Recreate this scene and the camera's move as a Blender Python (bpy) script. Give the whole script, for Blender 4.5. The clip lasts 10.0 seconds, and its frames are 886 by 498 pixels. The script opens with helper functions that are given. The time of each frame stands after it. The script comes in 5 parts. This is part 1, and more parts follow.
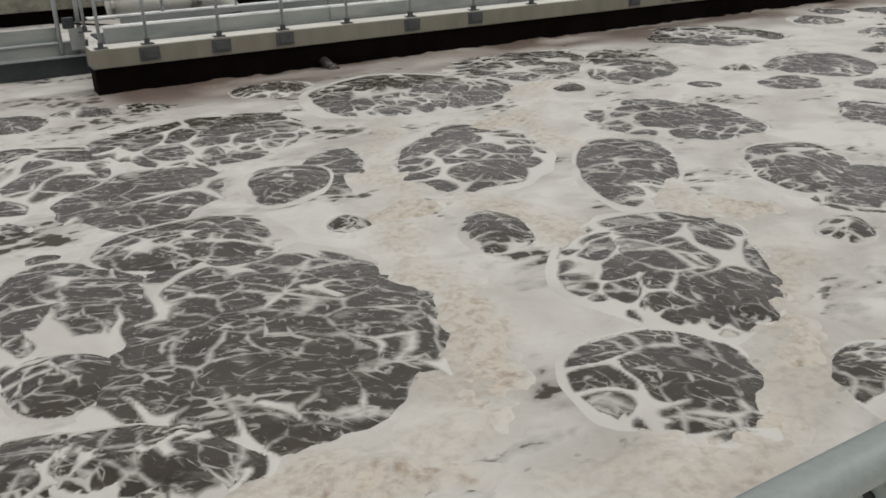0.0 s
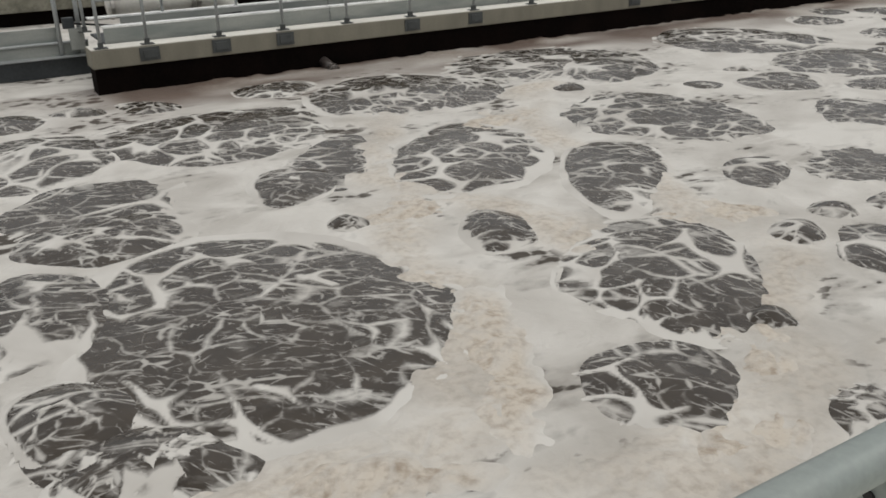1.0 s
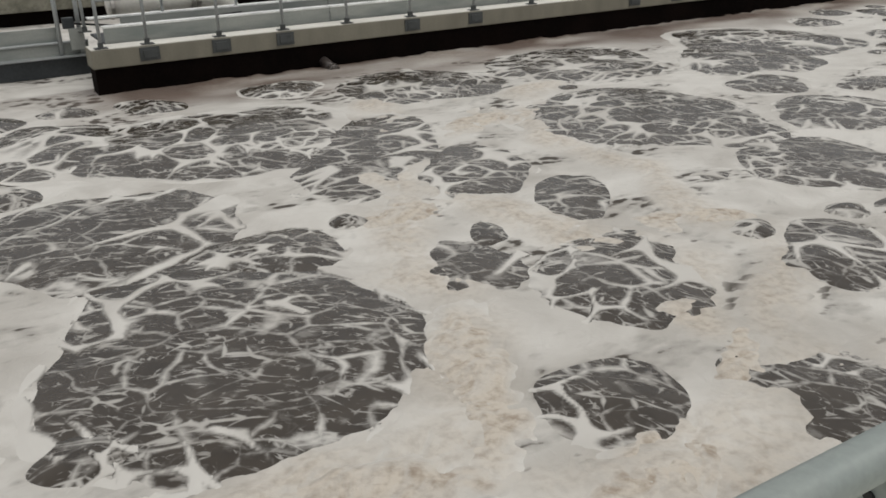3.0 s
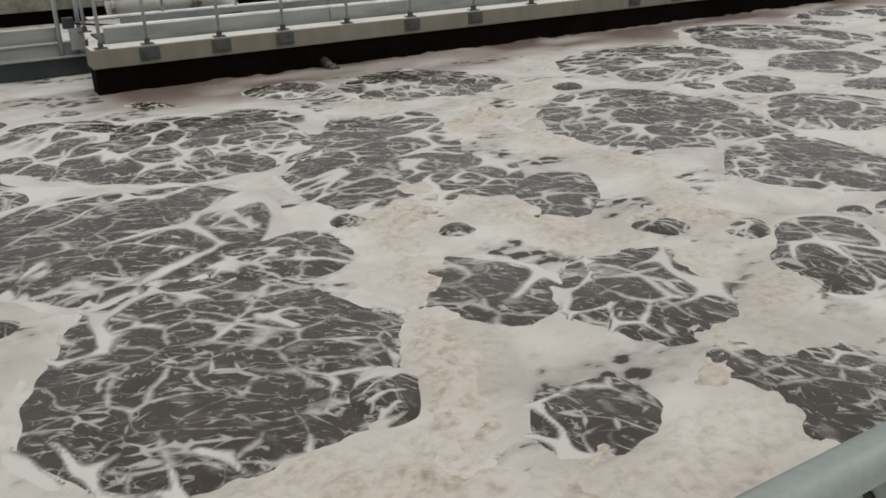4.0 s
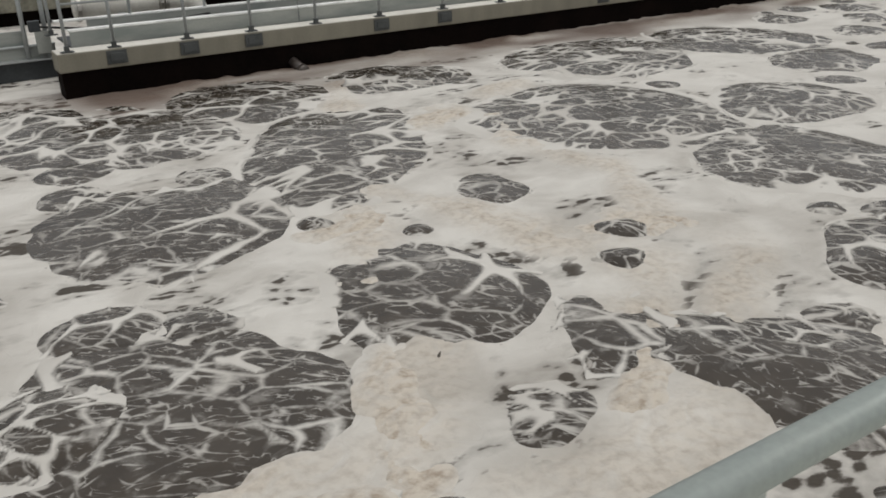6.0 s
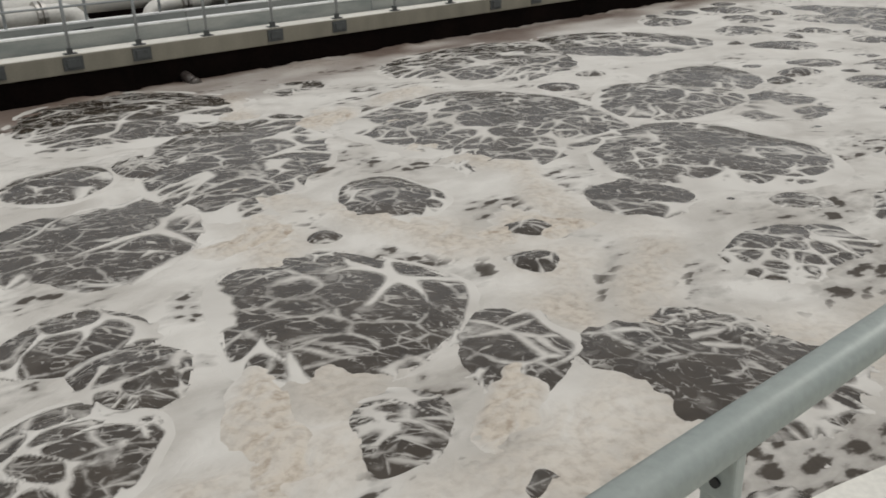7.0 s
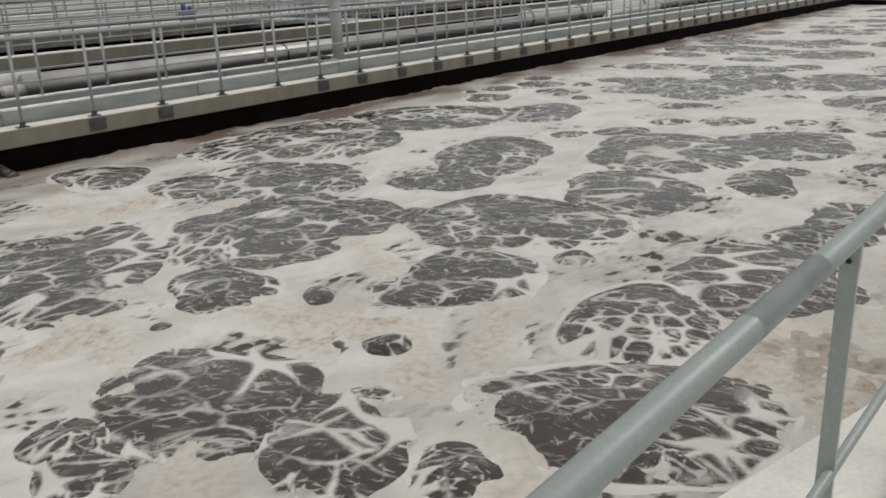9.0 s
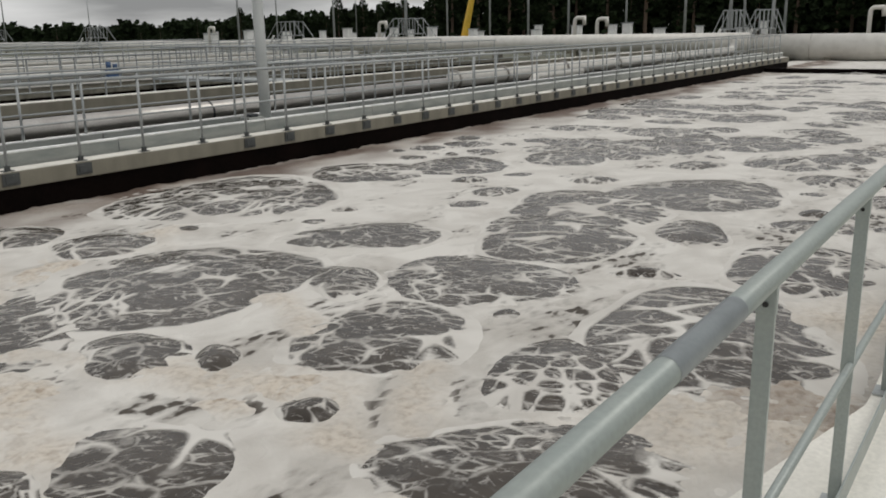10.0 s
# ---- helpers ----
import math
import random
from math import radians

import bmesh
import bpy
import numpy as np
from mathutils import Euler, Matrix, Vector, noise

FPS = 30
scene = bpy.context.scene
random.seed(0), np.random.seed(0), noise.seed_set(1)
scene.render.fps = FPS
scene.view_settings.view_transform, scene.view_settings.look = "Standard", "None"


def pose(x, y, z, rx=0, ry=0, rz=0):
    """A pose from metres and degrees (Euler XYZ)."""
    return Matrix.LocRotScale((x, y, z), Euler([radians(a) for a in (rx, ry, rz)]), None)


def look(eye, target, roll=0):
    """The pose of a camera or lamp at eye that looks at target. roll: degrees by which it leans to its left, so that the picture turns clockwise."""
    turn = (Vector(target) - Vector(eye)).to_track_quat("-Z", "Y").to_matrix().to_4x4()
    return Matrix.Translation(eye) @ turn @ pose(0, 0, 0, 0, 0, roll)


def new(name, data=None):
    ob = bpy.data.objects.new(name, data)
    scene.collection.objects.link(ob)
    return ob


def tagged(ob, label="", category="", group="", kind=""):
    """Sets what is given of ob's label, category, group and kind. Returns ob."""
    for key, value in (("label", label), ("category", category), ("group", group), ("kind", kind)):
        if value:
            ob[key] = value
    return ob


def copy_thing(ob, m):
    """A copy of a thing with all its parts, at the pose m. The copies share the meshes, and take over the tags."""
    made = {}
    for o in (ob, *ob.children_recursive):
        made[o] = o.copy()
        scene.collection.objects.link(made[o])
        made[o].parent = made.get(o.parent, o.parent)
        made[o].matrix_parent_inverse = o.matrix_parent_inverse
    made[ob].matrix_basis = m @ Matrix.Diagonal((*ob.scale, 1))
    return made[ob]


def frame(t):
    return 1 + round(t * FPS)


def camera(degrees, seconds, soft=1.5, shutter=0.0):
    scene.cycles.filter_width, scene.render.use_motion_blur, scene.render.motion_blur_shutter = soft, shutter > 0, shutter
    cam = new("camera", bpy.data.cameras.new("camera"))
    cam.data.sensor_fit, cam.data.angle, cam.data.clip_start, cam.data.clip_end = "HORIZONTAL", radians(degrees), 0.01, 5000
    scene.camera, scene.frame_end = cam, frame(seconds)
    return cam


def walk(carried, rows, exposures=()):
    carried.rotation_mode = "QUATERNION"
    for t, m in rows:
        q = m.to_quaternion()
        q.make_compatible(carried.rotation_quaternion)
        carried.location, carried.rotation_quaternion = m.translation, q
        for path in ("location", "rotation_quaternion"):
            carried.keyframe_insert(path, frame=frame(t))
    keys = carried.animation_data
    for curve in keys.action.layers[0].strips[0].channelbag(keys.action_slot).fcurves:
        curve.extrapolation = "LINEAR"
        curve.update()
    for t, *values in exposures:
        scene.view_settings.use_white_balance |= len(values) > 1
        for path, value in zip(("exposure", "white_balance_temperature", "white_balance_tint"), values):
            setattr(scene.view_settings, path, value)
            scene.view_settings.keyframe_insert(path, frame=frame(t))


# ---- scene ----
cam = camera(54.1, 10.0, soft=1.7, shutter=0.3)
PATH = [
    (0, (-0.044, 0.082, 2.282), (0.896, 1.666, 1.504), -1.23),
    (5.25, (-0.044, 0.082, 2.282), (0.896, 1.666, 1.504), -1.23),
    (6.3, (0.074, -0.024, 2.372), (1.080, 1.512, 1.580), -1.60),
    (6.5, (0.089, 0.001, 2.369), (1.123, 1.520, 1.581), -1.54),
    (7, (0.020, 0.080, 2.273), (1.183, 1.513, 1.503), -1.79),
    (7.5, (-0.005, 0.067, 2.285), (1.217, 1.459, 1.529), -1.93),
    (8, (-0.008, 0.060, 2.287), (1.287, 1.405, 1.570), -1.85),
    (8.5, (-0.015, 0.050, 2.290), (1.365, 1.332, 1.618), -1.93),
    (9, (-0.059, 0.041, 2.313), (1.406, 1.253, 1.691), -2.12),
    (9.5, (-0.047, 0.040, 2.276), (1.491, 1.184, 1.705), -1.21),
    (10, (0.037, 0.053, 2.251), (1.629, 1.158, 1.758), -1.05),
]

# ---- light ----
scene.view_settings.exposure = -0.02
world = bpy.data.worlds.new("overcast_sky")
scene.world = world
world.use_nodes = True
wn, wl = world.node_tree.nodes, world.node_tree.links
bg = wn["Background"]
sky = wn.new("ShaderNodeTexSky")
sky.sky_type = "NISHITA"
sky.sun_disc = False
sky.sun_elevation, sky.sun_rotation = radians(50), radians(200)
wco = wn.new("ShaderNodeTexCoord")
wmap = wn.new("ShaderNodeMapping")
wmap.inputs["Scale"].default_value = (1.2, 1.2, 7.0)
clouds = wn.new("ShaderNodeTexNoise")
clouds.inputs["Scale"].default_value = 2.2
clouds.inputs["Detail"].default_value = 6
ramp = wn.new("ShaderNodeValToRGB")
ramp.color_ramp.elements[0].position, ramp.color_ramp.elements[0].color = 0.38, (2.93, 2.97, 3.02, 1)
ramp.color_ramp.elements[1].position, ramp.color_ramp.elements[1].color = 0.60, (7.7, 7.7, 7.65, 1)
wmix = wn.new("ShaderNodeMix")
wmix.data_type = "RGBA"
wmix.inputs["Factor"].default_value = 0.95
wl.new(wco.outputs["Generated"], wmap.inputs["Vector"])
wl.new(wmap.outputs["Vector"], clouds.inputs["Vector"])
wl.new(clouds.outputs["Fac"], ramp.inputs["Fac"])
wl.new(sky.outputs["Color"], wmix.inputs["A"])
wl.new(ramp.outputs["Color"], wmix.inputs["B"])
# an overcast sky is about three times as bright overhead as at the horizon
sep = wn.new("ShaderNodeSeparateXYZ")
wl.new(wco.outputs["Generated"], sep.inputs[0])
rise = wn.new("ShaderNodeMapRange")
rise.inputs["From Min"].default_value, rise.inputs["From Max"].default_value = 0.0, 1.0
rise.inputs["To Min"].default_value, rise.inputs["To Max"].default_value = 0.72, 1.38
wl.new(sep.outputs["Z"], rise.inputs["Value"])
grade = wn.new("ShaderNodeVectorMath")
grade.operation = "SCALE"
wl.new(wmix.outputs["Result"], grade.inputs[0])
wl.new(rise.outputs["Result"], grade.inputs["Scale"])
wl.new(grade.outputs[0], bg.inputs["Color"])
bg.inputs["Strength"].default_value = 0.12
sun = new("sun", bpy.data.lights.new("sun", "SUN"))
sun.data.energy, sun.data.angle, sun.data.color = 0.7, radians(25), (1.0, 0.97, 0.92)
sun.matrix_world = look((0, 0, 30), (-7, 13, 0))


# ---- materials ----
def material(name, base, rough=0.6, metal=0.0, grain=30.0, vary=0.15, stain=2.0, stain_mix=0.25, stain_color=None, bump=0.15, dist=0.004, streak=None, spec=0.5):
    """A worn surface: fine grain, broad stains, fine relief."""
    m = bpy.data.materials.new(name)
    m.use_nodes = True
    n, l = m.node_tree.nodes, m.node_tree.links
    b = n["Principled BSDF"]
    co = n.new("ShaderNodeTexCoord")
    info = n.new("ShaderNodeObjectInfo")
    add = n.new("ShaderNodeVectorMath")
    add.operation = "ADD"
    shift = n.new("ShaderNodeMath")
    shift.operation = "MULTIPLY"
    shift.inputs[1].default_value = 37.0
    l.new(info.outputs["Random"], shift.inputs[0])
    l.new(co.outputs["Object"], add.inputs[0])
    l.new(shift.outputs[0], add.inputs[1])
    mp = n.new("ShaderNodeMapping")
    mp.inputs["Scale"].default_value = streak or (1, 1, 1)
    l.new(add.outputs[0], mp.inputs["Vector"])
    fine = n.new("ShaderNodeTexNoise")
    fine.inputs["Scale"].default_value, fine.inputs["Detail"].default_value = grain, 5
    broad = n.new("ShaderNodeTexNoise")
    broad.inputs["Scale"].default_value, broad.inputs["Detail"].default_value = stain, 6
    l.new(add.outputs[0], fine.inputs["Vector"])
    l.new(mp.outputs[0], broad.inputs["Vector"])
    c1 = n.new("ShaderNodeValToRGB")
    lo, hi = [c * (1 - vary) for c in base], [min(1, c * (1 + vary)) for c in base]
    c1.color_ramp.elements[0].position, c1.color_ramp.elements[1].position = 0.3, 0.7
    c1.color_ramp.elements[0].color, c1.color_ramp.elements[1].color = (*lo, 1), (*hi, 1)
    l.new(fine.outputs["Fac"], c1.inputs["Fac"])
    c2 = n.new("ShaderNodeValToRGB")
    c2.color_ramp.elements[0].position, c2.color_ramp.elements[1].position = 0.42, 0.68
    c2.color_ramp.elements[0].color, c2.color_ramp.elements[1].color = (0, 0, 0, 1), (stain_mix, stain_mix, stain_mix, 1)
    l.new(broad.outputs["Fac"], c2.inputs["Fac"])
    mix = n.new("ShaderNodeMix")
    mix.data_type = "RGBA"
    l.new(c2.outputs["Color"], mix.inputs["Factor"])
    l.new(c1.outputs["Color"], mix.inputs["A"])
    mix.inputs["B"].default_value = (*(stain_color or [c * 0.45 for c in base]), 1)
    l.new(mix.outputs["Result"], b.inputs["Base Color"])
    b.inputs["Metallic"].default_value = metal
    b.inputs["Specular IOR Level"].default_value = spec
    rr = n.new("ShaderNodeMapRange")
    rr.inputs["To Min"].default_value, rr.inputs["To Max"].default_value = max(0.03, rough - 0.1), min(1, rough + 0.1)
    l.new(broad.outputs["Fac"], rr.inputs["Value"])
    l.new(rr.outputs["Result"], b.inputs["Roughness"])
    bp = n.new("ShaderNodeBump")
    bp.inputs["Strength"].default_value, bp.inputs["Distance"].default_value = bump, dist
    l.new(fine.outputs["Fac"], bp.inputs["Height"])
    l.new(bp.outputs["Normal"], b.inputs["Normal"])
    return m


# side and top concrete: colours pushed apart to carry shade and skylight
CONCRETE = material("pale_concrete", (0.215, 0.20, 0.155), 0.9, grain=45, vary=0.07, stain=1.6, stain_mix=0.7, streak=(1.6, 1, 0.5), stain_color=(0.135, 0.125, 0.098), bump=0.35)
CONCRETE_TOP = material("top_lit_concrete", (0.74, 0.715, 0.645), 0.85, grain=45, vary=0.08, stain=2.0, stain_mix=0.3, stain_color=(0.36, 0.35, 0.31), bump=0.35)
# wet slime, taken down to near black: the wall's shade is in the colour
WET_SHADED_WALL = material("wet_slimy_shaded_concrete", (0.0035, 0.0024, 0.002), 0.75, grain=25, vary=0.4, stain=1.5, stain_mix=0.6, stain_color=(0.009, 0.0055, 0.0045), bump=0.5, spec=0.03)
GALV = material("galvanised_steel", (0.35, 0.365, 0.36), 0.5, 0.3, grain=60, vary=0.12, stain=3.0, stain_mix=0.4, stain_color=(0.21, 0.23, 0.23), bump=0.1, dist=0.001)
GALV_PLATE = material("dull_galvanised_plate", (0.30, 0.31, 0.285), 0.6, 0.1, grain=40, vary=0.05, stain=2.6, stain_mix=0.8, stain_color=(0.18, 0.20, 0.19), bump=0.1, dist=0.001, streak=(0.6, 1, 2.5))
PAINT_RAIL = material("pale_green_grey_coating", (0.305, 0.335, 0.312), 0.4, 0.2, grain=90, vary=0.07, stain=7.0, stain_mix=0.35, stain_color=(0.24, 0.28, 0.275), bump=0.08, dist=0.001)
BRACKET = material("dark_zinc_bracket", (0.075, 0.08, 0.078), 0.6, 0.3, grain=60, stain=8, stain_mix=0.4, bump=0.15, dist=0.001)
STEEL_PIPE = material("weathered_stainless_pipe", (0.44, 0.42, 0.39), 0.36, 1.0, grain=30, vary=0.1, stain=1.6, stain_mix=0.5, stain_color=(0.26, 0.235, 0.215), bump=0.06, dist=0.001)
WHITE_PIPE = material("pale_coated_pipe", (0.62, 0.60, 0.55), 0.45, 0.1, grain=30, vary=0.08, stain=2.5, stain_mix=0.35, stain_color=(0.42, 0.40, 0.36), bump=0.06, dist=0.001)
DARK_STEEL = material("dark_wet_steel", (0.045, 0.05, 0.053), 0.5, 0.4, grain=30, stain=2, stain_mix=0.5, bump=0.15)
# near-black base colour stands in for the shade down in the basins
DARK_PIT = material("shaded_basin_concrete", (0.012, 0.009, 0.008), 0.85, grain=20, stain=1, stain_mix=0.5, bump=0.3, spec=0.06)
RUBBER = material("black_rubber", (0.012, 0.012, 0.012), 0.6, grain=40, bump=0.1)
RUST_DARK = material("dark_fouled_pipe", (0.06, 0.05, 0.045), 0.35, 0.2, grain=25, stain=9, stain_mix=0.5, stain_color=(0.16, 0.14, 0.12), bump=0.3)
BLUE = material("blue_machine_paint", (0.05, 0.10, 0.20), 0.5, grain=30, bump=0.1)
YELLOW = material("yellow_crane_paint", (0.62, 0.40, 0.04), 0.5, grain=30, bump=0.1)
MOSSY = material("mossy_concrete", (0.20, 0.19, 0.15), 0.9, grain=20, vary=0.2, stain=3.0, stain_mix=0.8, stain_color=(0.07, 0.07, 0.05), bump=0.4)
OCHRE = material("ochre_render_wall", (0.50, 0.38, 0.20), 0.8, grain=30, bump=0.2)
WHITE_BOX = material("pale_cabinet_paint", (0.74, 0.74, 0.72), 0.55, grain=30, stain=1.5, stain_mix=0.3, bump=0.1)
GROUND = material("grass_and_gravel", (0.10, 0.105, 0.07), 0.95, grain=3, vary=0.3, stain=0.15, stain_mix=0.6, stain_color=(0.17, 0.16, 0.14), bump=0.5, dist=0.02)
BARK = material("pine_bark", (0.12, 0.085, 0.06), 0.9, grain=12, bump=0.5)
LEAF = material("pine_foliage", (0.020, 0.031, 0.013), 0.85, grain=2.0, vary=0.5, stain=0.5, stain_mix=0.6, stain_color=(0.010, 0.015, 0.008), bump=0.1, dist=0.05, spec=0.08)


def boil_material():
    m = bpy.data.materials.new("brown_water_with_foam_threads")
    m.use_nodes = True
    n, l = m.node_tree.nodes, m.node_tree.links
    b = n["Principled BSDF"]
    co = n.new("ShaderNodeTexCoord")
    info = n.new("ShaderNodeObjectInfo")
    seed = n.new("ShaderNodeMath")
    seed.operation = "MULTIPLY"
    seed.inputs[1].default_value = 83.0
    l.new(info.outputs["Random"], seed.inputs[0])
    pos = n.new("ShaderNodeVectorMath")
    pos.operation = "ADD"
    l.new(co.outputs["Object"], pos.inputs[0])
    l.new(seed.outputs[0], pos.inputs[1])
    flat = n.new("ShaderNodeMapping")
    flat.inputs["Scale"].default_value = (0.9, 1.15, 0.0)
    flat.inputs["Rotation"].default_value = (0, 0, 0.5)
    l.new(pos.outputs[0], flat.inputs["Vector"])
    # the broad ribs come with the mesh; thinner threads branch between them and fray into drifting smudges
    net = n.new("ShaderNodeAttribute")
    net.attribute_name = "lace"
    fray = n.new("ShaderNodeTexNoise")
    fray.inputs["Scale"].default_value, fray.inputs["Detail"].default_value = 17.0, 4
    l.new(flat.outputs[0], fray.inputs["Vector"])
    fr = n.new("ShaderNodeMath")
    fr.operation = "MULTIPLY_ADD"
    fr.inputs[1].default_value = 0.40
    l.new(fray.outputs["Fac"], fr.inputs[0])
    l.new(net.outputs["Fac"], fr.inputs[2])
    web = n.new("ShaderNodeMapRange")
    web.interpolation_type = "SMOOTHSTEP"
    web.inputs["From Min"].default_value, web.inputs["From Max"].default_value = 0.40, 0.98
    web.inputs["To Max"].default_value = 0.95
    l.new(fr.outputs[0], web.inputs["Value"])
    bent = n.new("ShaderNodeTexNoise")
    bent.inputs["Scale"].default_value, bent.inputs["Detail"].default_value = 2.3, 1.5
    l.new(flat.outputs[0], bent.inputs["Vector"])
    bend_by = n.new("ShaderNodeVectorMath")
    bend_by.operation = "MULTIPLY_ADD"
    bend_by.inputs[1].default_value = (0.24, 0.24, 0)
    l.new(bent.outputs["Color"], bend_by.inputs[0])
    l.new(flat.outputs[0], bend_by.inputs[2])
    lace = web.outputs["Result"]
    for cells, stretch, zone, width, most in ((3.0, 1.2, (0.38, 0.70), (-0.11, 0.01), 0.9), (6.6, 1.5, (0.42, 0.72), (-0.15, 0.06), 0.74), (15.0, 1.9, (0.46, 0.74), (-0.18, 0.10), 0.5)):
        lay = n.new("ShaderNodeMapping")
        lay.inputs["Scale"].default_value = (1.0, stretch, 0.0)
        lay.inputs["Location"].default_value = (cells, 2 * cells, 0)
        l.new(bend_by.outputs[0], lay.inputs["Vector"])
        cell = n.new("ShaderNodeTexVoronoi")
        cell.feature = "DISTANCE_TO_EDGE"
        cell.inputs["Scale"].default_value = cells
        l.new(lay.outputs[0], cell.inputs["Vector"])
        thick = n.new("ShaderNodeTexNoise")
        thick.inputs["Scale"].default_value, thick.inputs["Detail"].default_value = cells * 0.55, 2.5
        l.new(lay.outputs[0], thick.inputs["Vector"])
        half = n.new("ShaderNodeMapRange")
        half.inputs["From Min"].default_value, half.inputs["From Max"].default_value = zone
        half.inputs["To Min"].default_value, half.inputs["To Max"].default_value = width
        l.new(thick.outputs["Fac"], half.inputs["Value"])
        worn = n.new("ShaderNodeMath")
        worn.operation = "MULTIPLY_ADD"
        worn.inputs[1].default_value = 0.14
        l.new(fray.outputs["Fac"], worn.inputs[0])
        l.new(half.outputs["Result"], worn.inputs[2])
        gap = n.new("ShaderNodeMath")
        gap.operation = "SUBTRACT"
        l.new(worn.outputs[0], gap.inputs[0])
        l.new(cell.outputs["Distance"], gap.inputs[1])
        line = n.new("ShaderNodeMapRange")
        line.interpolation_type = "SMOOTHSTEP"
        line.inputs["From Min"].default_value, line.inputs["From Max"].default_value = -0.06, 0.065
        line.inputs["To Max"].default_value = most
        l.new(gap.outputs[0], line.inputs["Value"])
        both = n.new("ShaderNodeMath")
        both.operation = "MAXIMUM"
        l.new(lace, both.inputs[0])
        l.new(line.outputs["Result"], both.inputs[1])
        lace = both.outputs[0]
    # thin grey smears of half-dissolved foam
    smear = n.new("ShaderNodeTexNoise")
    smear.inputs["Scale"].default_value, smear.inputs["Detail"].default_value, smear.inputs["Distortion"].default_value = 9.0, 5, 0.6
    l.new(bend_by.outputs[0], smear.inputs["Vector"])
    sm = n.new("ShaderNodeMapRange")
    sm.inputs["From Min"].default_value, sm.inputs["From Max"].default_value = 0.56, 0.78
    sm.inputs["To Max"].default_value = 0.30
    l.new(smear.outputs["Fac"], sm.inputs["Value"])
    both = n.new("ShaderNodeMath")
    both.operation = "MAXIMUM"
    l.new(lace, both.inputs[0])
    l.new(sm.outputs["Result"], both.inputs[1])
    lace = both.outputs[0]
    tone = n.new("ShaderNodeTexNoise")
    tone.inputs["Scale"].default_value, tone.inputs["Detail"].default_value = 5.0, 5
    l.new(pos.outputs[0], tone.inputs["Vector"])
    wr = n.new("ShaderNodeValToRGB")
    wr.color_ramp.elements[0].position, wr.color_ramp.elements[0].color = 0.3, (0.029, 0.0215, 0.0145, 1)
    wr.color_ramp.elements[1].position, wr.color_ramp.elements[1].color = 0.75, (0.053, 0.041, 0.029, 1)
    l.new(tone.outputs["Fac"], wr.inputs["Fac"])
    mix = n.new("ShaderNodeMix")
    mix.data_type = "RGBA"
    l.new(lace, mix.inputs["Factor"])
    l.new(wr.outputs["Color"], mix.inputs["A"])
    cloud = n.new("ShaderNodeTexNoise")
    cloud.inputs["Scale"].default_value, cloud.inputs["Detail"].default_value, cloud.inputs["Distortion"].default_value = 1.1, 6, 1.2
    l.new(pos.outputs[0], cloud.inputs["Vector"])
    cr = n.new("ShaderNodeValToRGB")
    cr.color_ramp.elements[0].position, cr.color_ramp.elements[0].color = 0.34, (0.51, 0.483, 0.44, 1)
    cr.color_ramp.elements[1].position, cr.color_ramp.elements[1].color = 0.60, (0.625, 0.60, 0.553, 1)
    l.new(cloud.outputs["Fac"], cr.inputs["Fac"])
    l.new(cr.outputs["Color"], mix.inputs["B"])
    l.new(mix.outputs["Result"], b.inputs["Base Color"])
    rg = n.new("ShaderNodeMapRange")
    rg.inputs["To Min"].default_value, rg.inputs["To Max"].default_value = 0.18, 0.8
    l.new(lace, rg.inputs["Value"])
    l.new(rg.outputs["Result"], b.inputs["Roughness"])
    b.inputs["Specular IOR Level"].default_value = 0.35
    rip = n.new("ShaderNodeTexNoise")
    rip.inputs["Scale"].default_value, rip.inputs["Detail"].default_value = 9.0, 4
    l.new(pos.outputs[0], rip.inputs["Vector"])
    hs = n.new("ShaderNodeMath")
    hs.operation = "MULTIPLY_ADD"
    hs.inputs[1].default_value = 0.6
    l.new(lace, hs.inputs[0])
    l.new(rip.outputs["Fac"], hs.inputs[2])
    bp = n.new("ShaderNodeBump")
    bp.inputs["Strength"].default_value, bp.inputs["Distance"].default_value = 0.25, 0.02
    l.new(hs.outputs[0], bp.inputs["Height"])
    l.new(bp.outputs["Normal"], b.inputs["Normal"])
    return m


